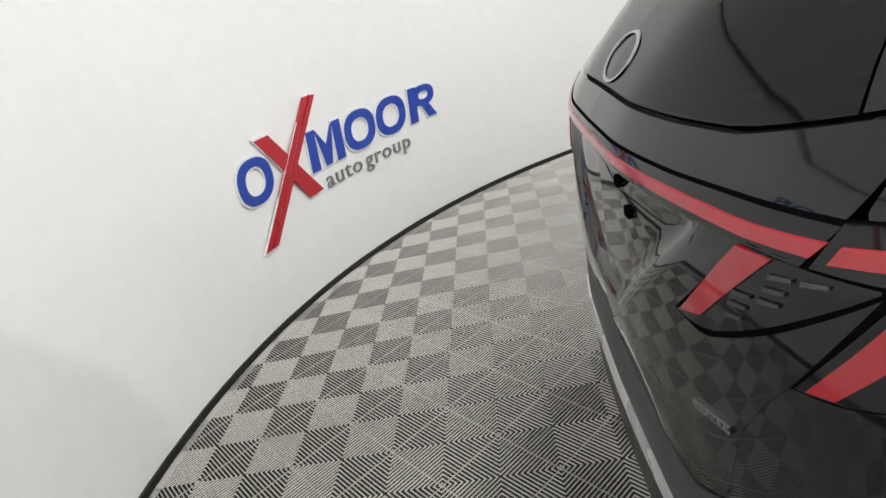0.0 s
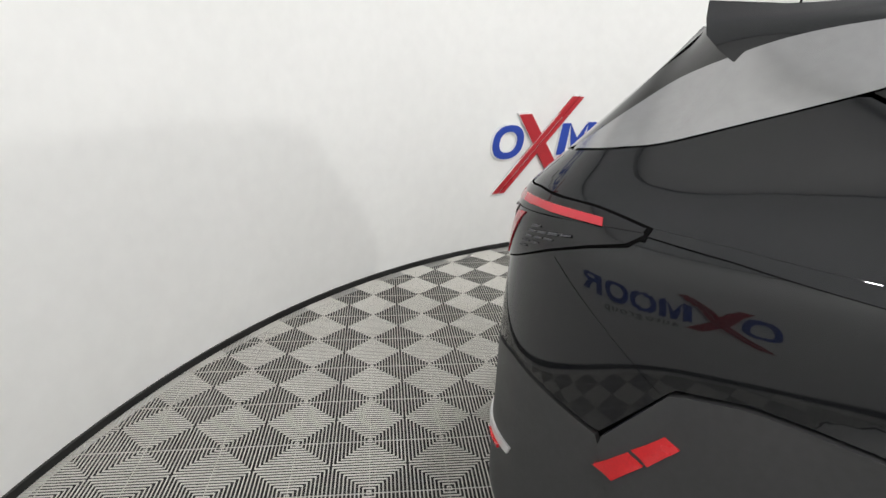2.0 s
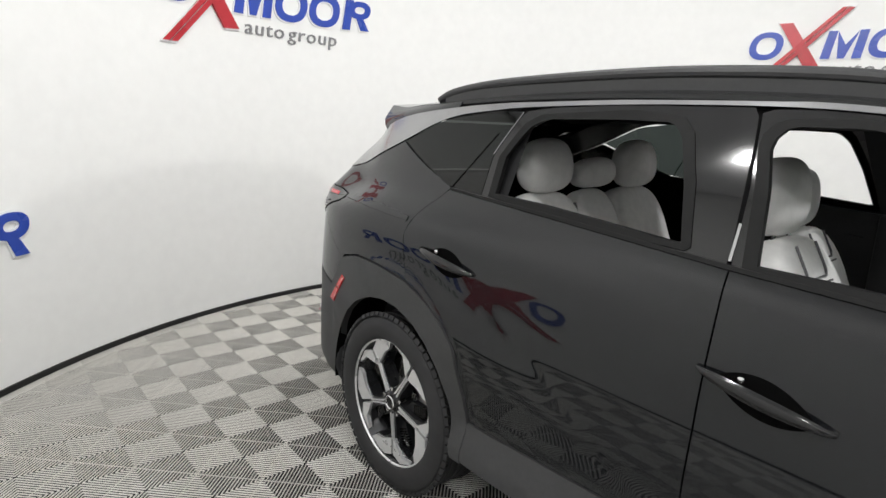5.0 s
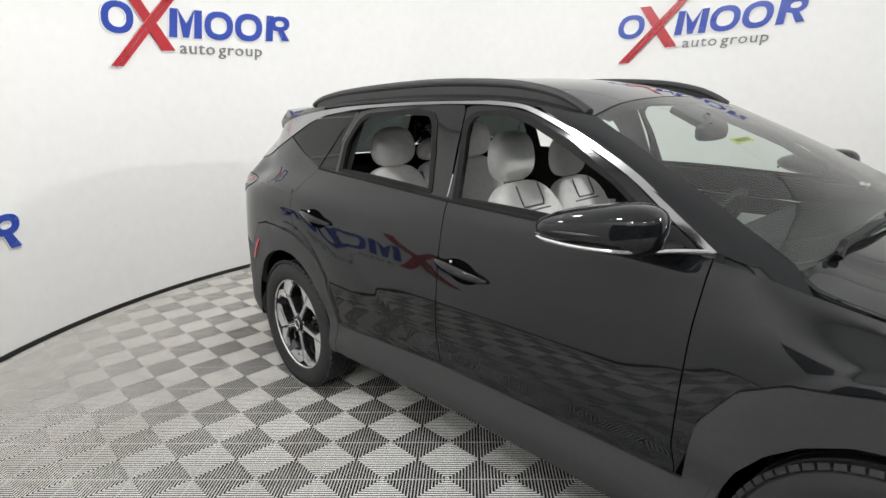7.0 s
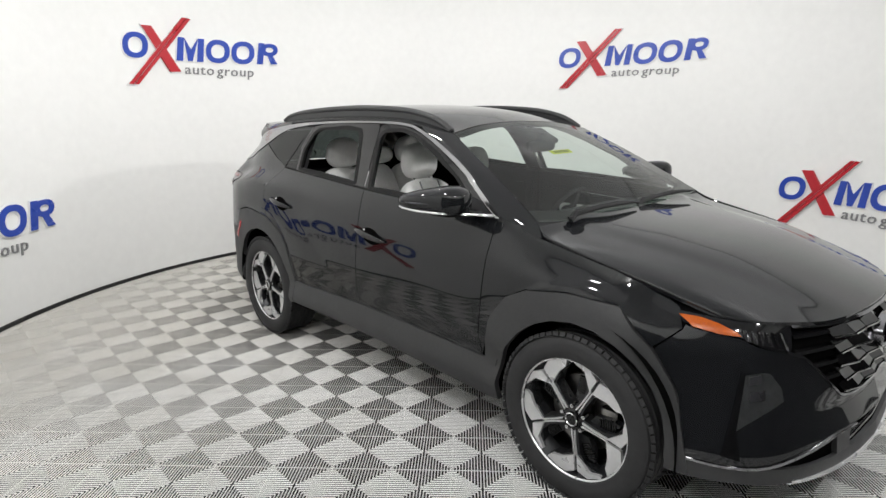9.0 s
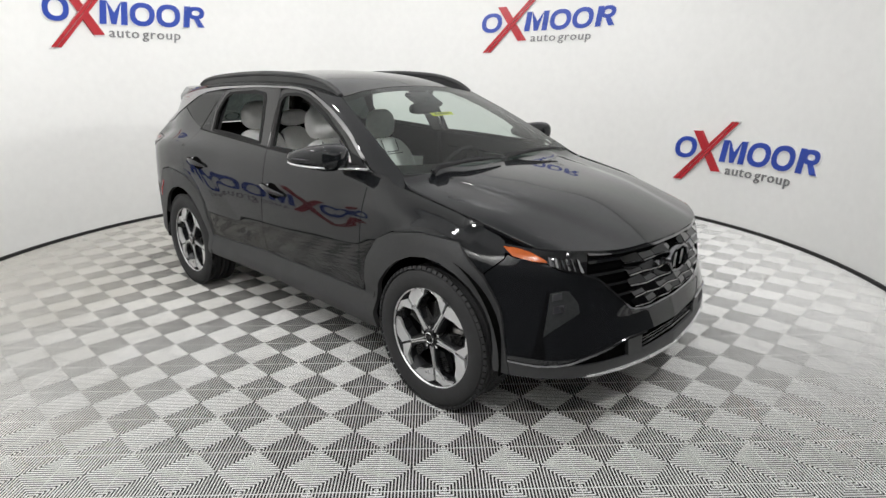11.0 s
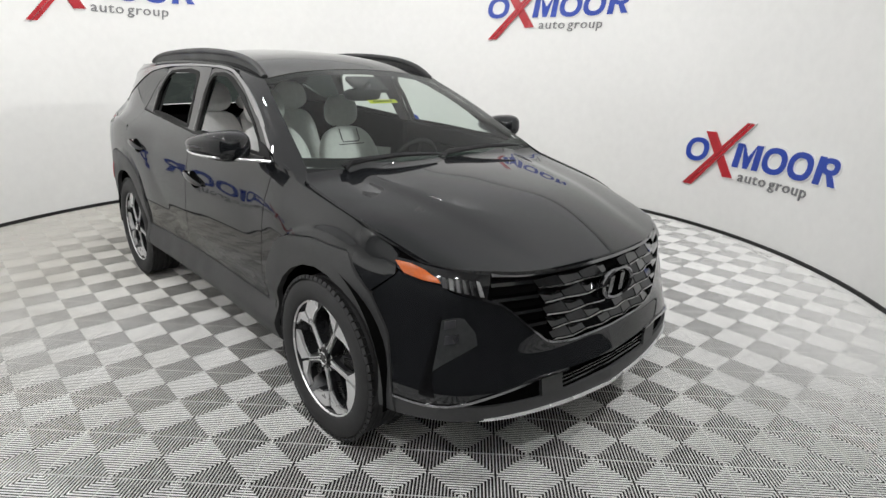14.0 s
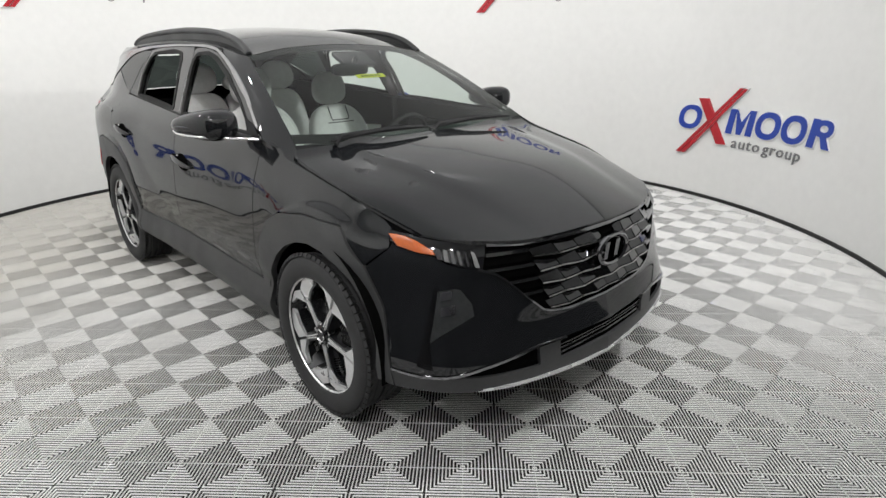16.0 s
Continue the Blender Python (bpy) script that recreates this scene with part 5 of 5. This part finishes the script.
def seat(x, y, name, wide=.5, high=.62, lean=20, low=.52):
    s = new(name, None)
    s.parent = car
    tagged(s, "light grey leather seat with head rest")

    def cushion(pname, centre, size, rx, power=3.2, shape=None, mat=LEATHER):
        bm = bmesh.new()
        blob(bm, (0, 0, 0), size, power, 28, 16, shape)
        bmesh.ops.transform(bm, matrix=Matrix.Translation(centre) @ Matrix.Rotation(radians(rx), 4, "Y"), verts=bm.verts)
        return part(pname, bm, mat, s)
    up = Vector((-math.sin(radians(lean)), 0, math.cos(radians(lean))))
    foot = Vector((x - .24, y, low + .12))

    def narrow(u):
        k = 1 - .20 * max(u.z, 0) ** 2
        return Vector((u.x + .25 * (abs(u.y) ** 3) * (1 - u.z * .4), u.y * k, u.z))
    cushion("seat_cushion", (x, y, low), (.55, wide, .2), -6, 3.4, lambda u: Vector((u.x, u.y, u.z + .25 * abs(u.y) ** 3)))
    back = cushion("backrest", foot + up * high / 2, (.16, wide, high), -lean, 3.4, narrow)
    for sy in (-1, 1):
        bm = bmesh.new()
        pts = [foot + up * t + Vector((.105 - .03 * k, sy * (wide * .31 - .02 * k), 0)) for k, t in enumerate((high * .25, high * .5, high * .72, high * .8))]
        tube(bm, along(pts, 12, True), .0035, 6)
        part("seam", bm, SEAM, back)
    bm = bmesh.new()
    pts = [foot + up * high * .8 + Vector((.083, d, 0)) for d in np.linspace(-wide * .22, wide * .22, 5)]
    tube(bm, pts, .0035, 6)
    part("seam", bm, SEAM, back)
    bib = [foot + up * (high * q) + Vector((.083 - .012 * (q > .9), d, 0)) for d, q in ((-.075, .99), (-.075, .86), (-.068, .83), (.068, .83), (.075, .86), (.075, .99))]
    bm = bmesh.new()
    tube(bm, bib, .004, 6)
    part("bib_seam", bm, SEAM, back)
    rest = cushion("head_rest", foot + up * (high + .125) + Vector((.025, 0, 0)), (.13, .27, .23), -lean + 12, 2.8, lambda u: Vector((u.x + .12 * u.z, u.y * (1 - .12 * max(u.z, 0)), u.z)))
    for sy in (-.06, .06):
        bm = bmesh.new()
        tube(bm, [foot + up * (high - .05) + Vector((0, sy, 0)), foot + up * (high + .05) + Vector((.01, sy, 0))], .007, 8)
        part("head_rest_post", bm, CHROME, rest)
    return s


seat(.213, -.325, "front_seat", low=.508)
seat(.03, .37, "front_seat", low=.448)
bench = new("rear_seat", None)
bench.parent = car
tagged(bench, "light grey leather rear bench with three head rests")
for y, w in ((-.325, .40), (0, .25), (.325, .40)):
    bm = bmesh.new()
    blob(bm, (0, 0, 0), (.5, w, .2), 3.6, 24, 12)
    bmesh.ops.transform(bm, matrix=Matrix.Translation((-.8, y, .55)), verts=bm.verts)
    part("seat_cushion", bm, LEATHER, bench)
    bm = bmesh.new()
    blob(bm, (0, 0, 0), (.17, w + .01, .66), 4.0, 28, 16, lambda u: Vector((u.x + .18 * abs(u.y) ** 3, u.y * (1 - .06 * max(u.z, 0) ** 2), u.z)))
    bmesh.ops.transform(bm, matrix=Matrix.Translation((-1.07, y, .92)) @ Matrix.Rotation(radians(-22), 4, "Y"), verts=bm.verts)
    back = part("backrest", bm, LEATHER, bench)
    for d in ((-.3, .3) if y else (-.38, .38)):
        bm = bmesh.new()
        tube(bm, [(-.955 - .4 * t * .62, y + d * w, .78 + .8 * t * .48) for t in np.linspace(0, 1, 6)], .004, 6)
        part("seam", bm, SEAM, back)
    bm = bmesh.new()
    tube(bm, [(-1.105, y + d * w, 1.155) for d in np.linspace(-.3, .3, 5)], .004, 6)
    part("seam", bm, SEAM, back)
    bm = bmesh.new()
    blob(bm, (0, 0, 0), (.14, .29 if y else .26, .22 if y else .13), 2.7, 24, 14, lambda u: Vector((u.x + .15 * u.z, u.y * (1 - .15 * max(u.z, 0)), u.z)))
    bmesh.ops.transform(bm, matrix=Matrix.Translation((-1.145, y, 1.345 if y else 1.31)) @ Matrix.Rotation(radians(-12), 4, "Y"), verts=bm.verts)
    part("head_rest", bm, LEATHER, bench)
bm = bmesh.new()
tube(bm, [(-1.02 - .12 * t, -.14, .85 + .33 * t) for t in np.linspace(0, 1, 5)], .022, 8)
part("seat_belt", bm, SEAM, bench, "dark grey seat belt")
for side in (1, -1):
    for a, b, z1 in ((-1.02, -.17, 1.215), (-.14, .86, 1.175)):
        bm = bmesh.new()
        q = np.linspace(a, b, 14)
        top = [belt(s)[0] - .004 for s in q]
        V = grid(bm, [[flip(skin(s, zt, .0), side), flip(skin(s, zt, -.05), side), flip(skin(s, zt - .05, -.085), side), flip(skin(s, .8, -.11), side), flip(skin(s, .76, -.16), side), flip(skin(s, .7, -.16), side), flip(skin(s, .5, -.10), side)] for s, zt in zip(q, top)])
        lining = part("door_lining", bm, INNER, car, "black door lining")
        bm = bmesh.new()
        tube(bm, [flip(skin(s, belt(s)[0] - .11, -.093), side) for s in np.linspace(a + .08, b - .12, 12)], .006, 6)
        part("lining_strip", bm, CHROME, lining)
        bm = bmesh.new()
        V = grid(bm, [[flip(skin(s, z, -.112 - .02 * (z < .92)), side) for z in (.86, .9, .97)] for s in np.linspace(a + .2, b - .2, 8)])
        part("lining_insert", bm, LEATHER, lining, "light grey door insert")
    bm = bmesh.new()
    block(bm, (-.24, -.80, .5), (-.14, -.735, 1.2), .01)
    q = [(-.25, 1.2), (-.14, 1.2), (-.18, 1.55), (-.33, 1.55)]
    V = grid(bm, [[skin(*q[0], -.035), skin(*q[3], -.035)], [skin(*q[1], -.035), skin(*q[2], -.035)]])
    for v in bm.verts:
        v.co.y *= side
    part("centre_pillar_lining", bm, INNER, car, "black centre pillar lining")
    bm = bmesh.new()
    V = grid(bm, [[flip(skin(s, z, -.03), side) for z in np.linspace(1.25, 1.56, 6)] for s in (-1.02, -1.0, -.93)])
    part("rear_pillar_lining", bm, INNER, car)
    bm = bmesh.new()
    V = grid(bm, [[flip(skin(s, z0 + d, -.03), side) for d in (0, .04)] for s, z0 in ((-.9, 1.535), (-.3, 1.54), (.03, 1.528), (.35, 1.43), (.6, 1.31))])
    part("roof_lining_edge", bm, INNER, car)
bm = bmesh.new()
G = coons([(x, y * .97, z - .035) for x, y, z in ROOF_SIDE], [(x, -y * .97, z - .035) for x, y, z in ROOF_SIDE], [(x, y * .97, z - .03) for x, y, z in FRONT_R], [(x, y * .97, z - .035) for x, y, z in BACK_R], 12, 10, True)
grid(bm, G)
part("roof_lining", bm, INNER, car, "black roof lining")
# dashboard, wheel, console
bm = bmesh.new()
rows = []
for y in np.linspace(-.72, .72, 13):
    b = 1 - .3 * (abs(y) / .72) ** 3
    rows.append([(1.10, y, 1.08), (.85, y, 1.075 + .015 * b), (.68, y, 1.05 + .03 * b), (.62, y, 1.0), (.66, y, .9), (.72, y, .7), (.95, y, .5)])
grid(bm, rows)
part("dashboard", bm, INNER, car, "black dashboard")
bm = bmesh.new()
m = pose(.42, .37, .98, 0, -62, 0)
pts = [m @ Vector((.185 * math.cos(a), .185 * math.sin(a), 0)) for a in np.linspace(0, 2 * math.pi, 37)]
tube(bm, pts, .015, 8, caps=False)
for a in (0, 180, 270):
    tube(bm, [m @ Vector((0, 0, -.02)), m @ Vector((.18 * math.cos(radians(a + 90)), .18 * math.sin(radians(a + 90)), 0))], [.04, .016], 8, .6)
blob(bm, m @ Vector((0, 0, -.01)), (.08, .14, .12), 2.6, 16, 10)
part("steering_wheel", bm, INNER, car, "black steering wheel")
bm = bmesh.new()
block(bm, (-.35, -.13, .4), (.7, .13, .78), .04)
part("centre_console", bm, INNER, car)
bm = bmesh.new()
block(bm, (-1.75, -.7, .6), (-1.28, .7, .95), .03)
part("luggage_floor", bm, INNER, car)
bm = bmesh.new()
blob(bm, (.56, -.11, 1.44), (.05, .24, .07), 3.4, 20, 12)
tube(bm, [(.56, -.09, 1.45), (.50, -.03, 1.49)], .018, 8)
block(bm, (.38, -.12, 1.475), (.54, .1, 1.505), .012, Matrix.Translation((.46, 0, 1.49)) @ Matrix.Rotation(radians(27), 4, "Y") @ Matrix.Translation((-.46, 0, -1.49)))
part("rear_view_mirror", bm, INNER, car, "black rear view mirror and sensor housing")
# yellow paper sticker inside the screen, its writing as bars
tag_m = pose(.645, -.03, 1.405, 0, 28, 3)
bm = bmesh.new()
block(bm, (-.018, -.1, -.001), (.018, .1, .001), 0, tag_m)
sticker = part("window_sticker", bm, YELLOW, car, "yellow paper sticker inside the screen")
for k in range(6):
    bm = bmesh.new()
    block(bm, (-.009, -.07 + k * .024, .001), (.009, -.055 + k * .024, .003), 0, tag_m)
    part("bar", bm, INK, sticker)
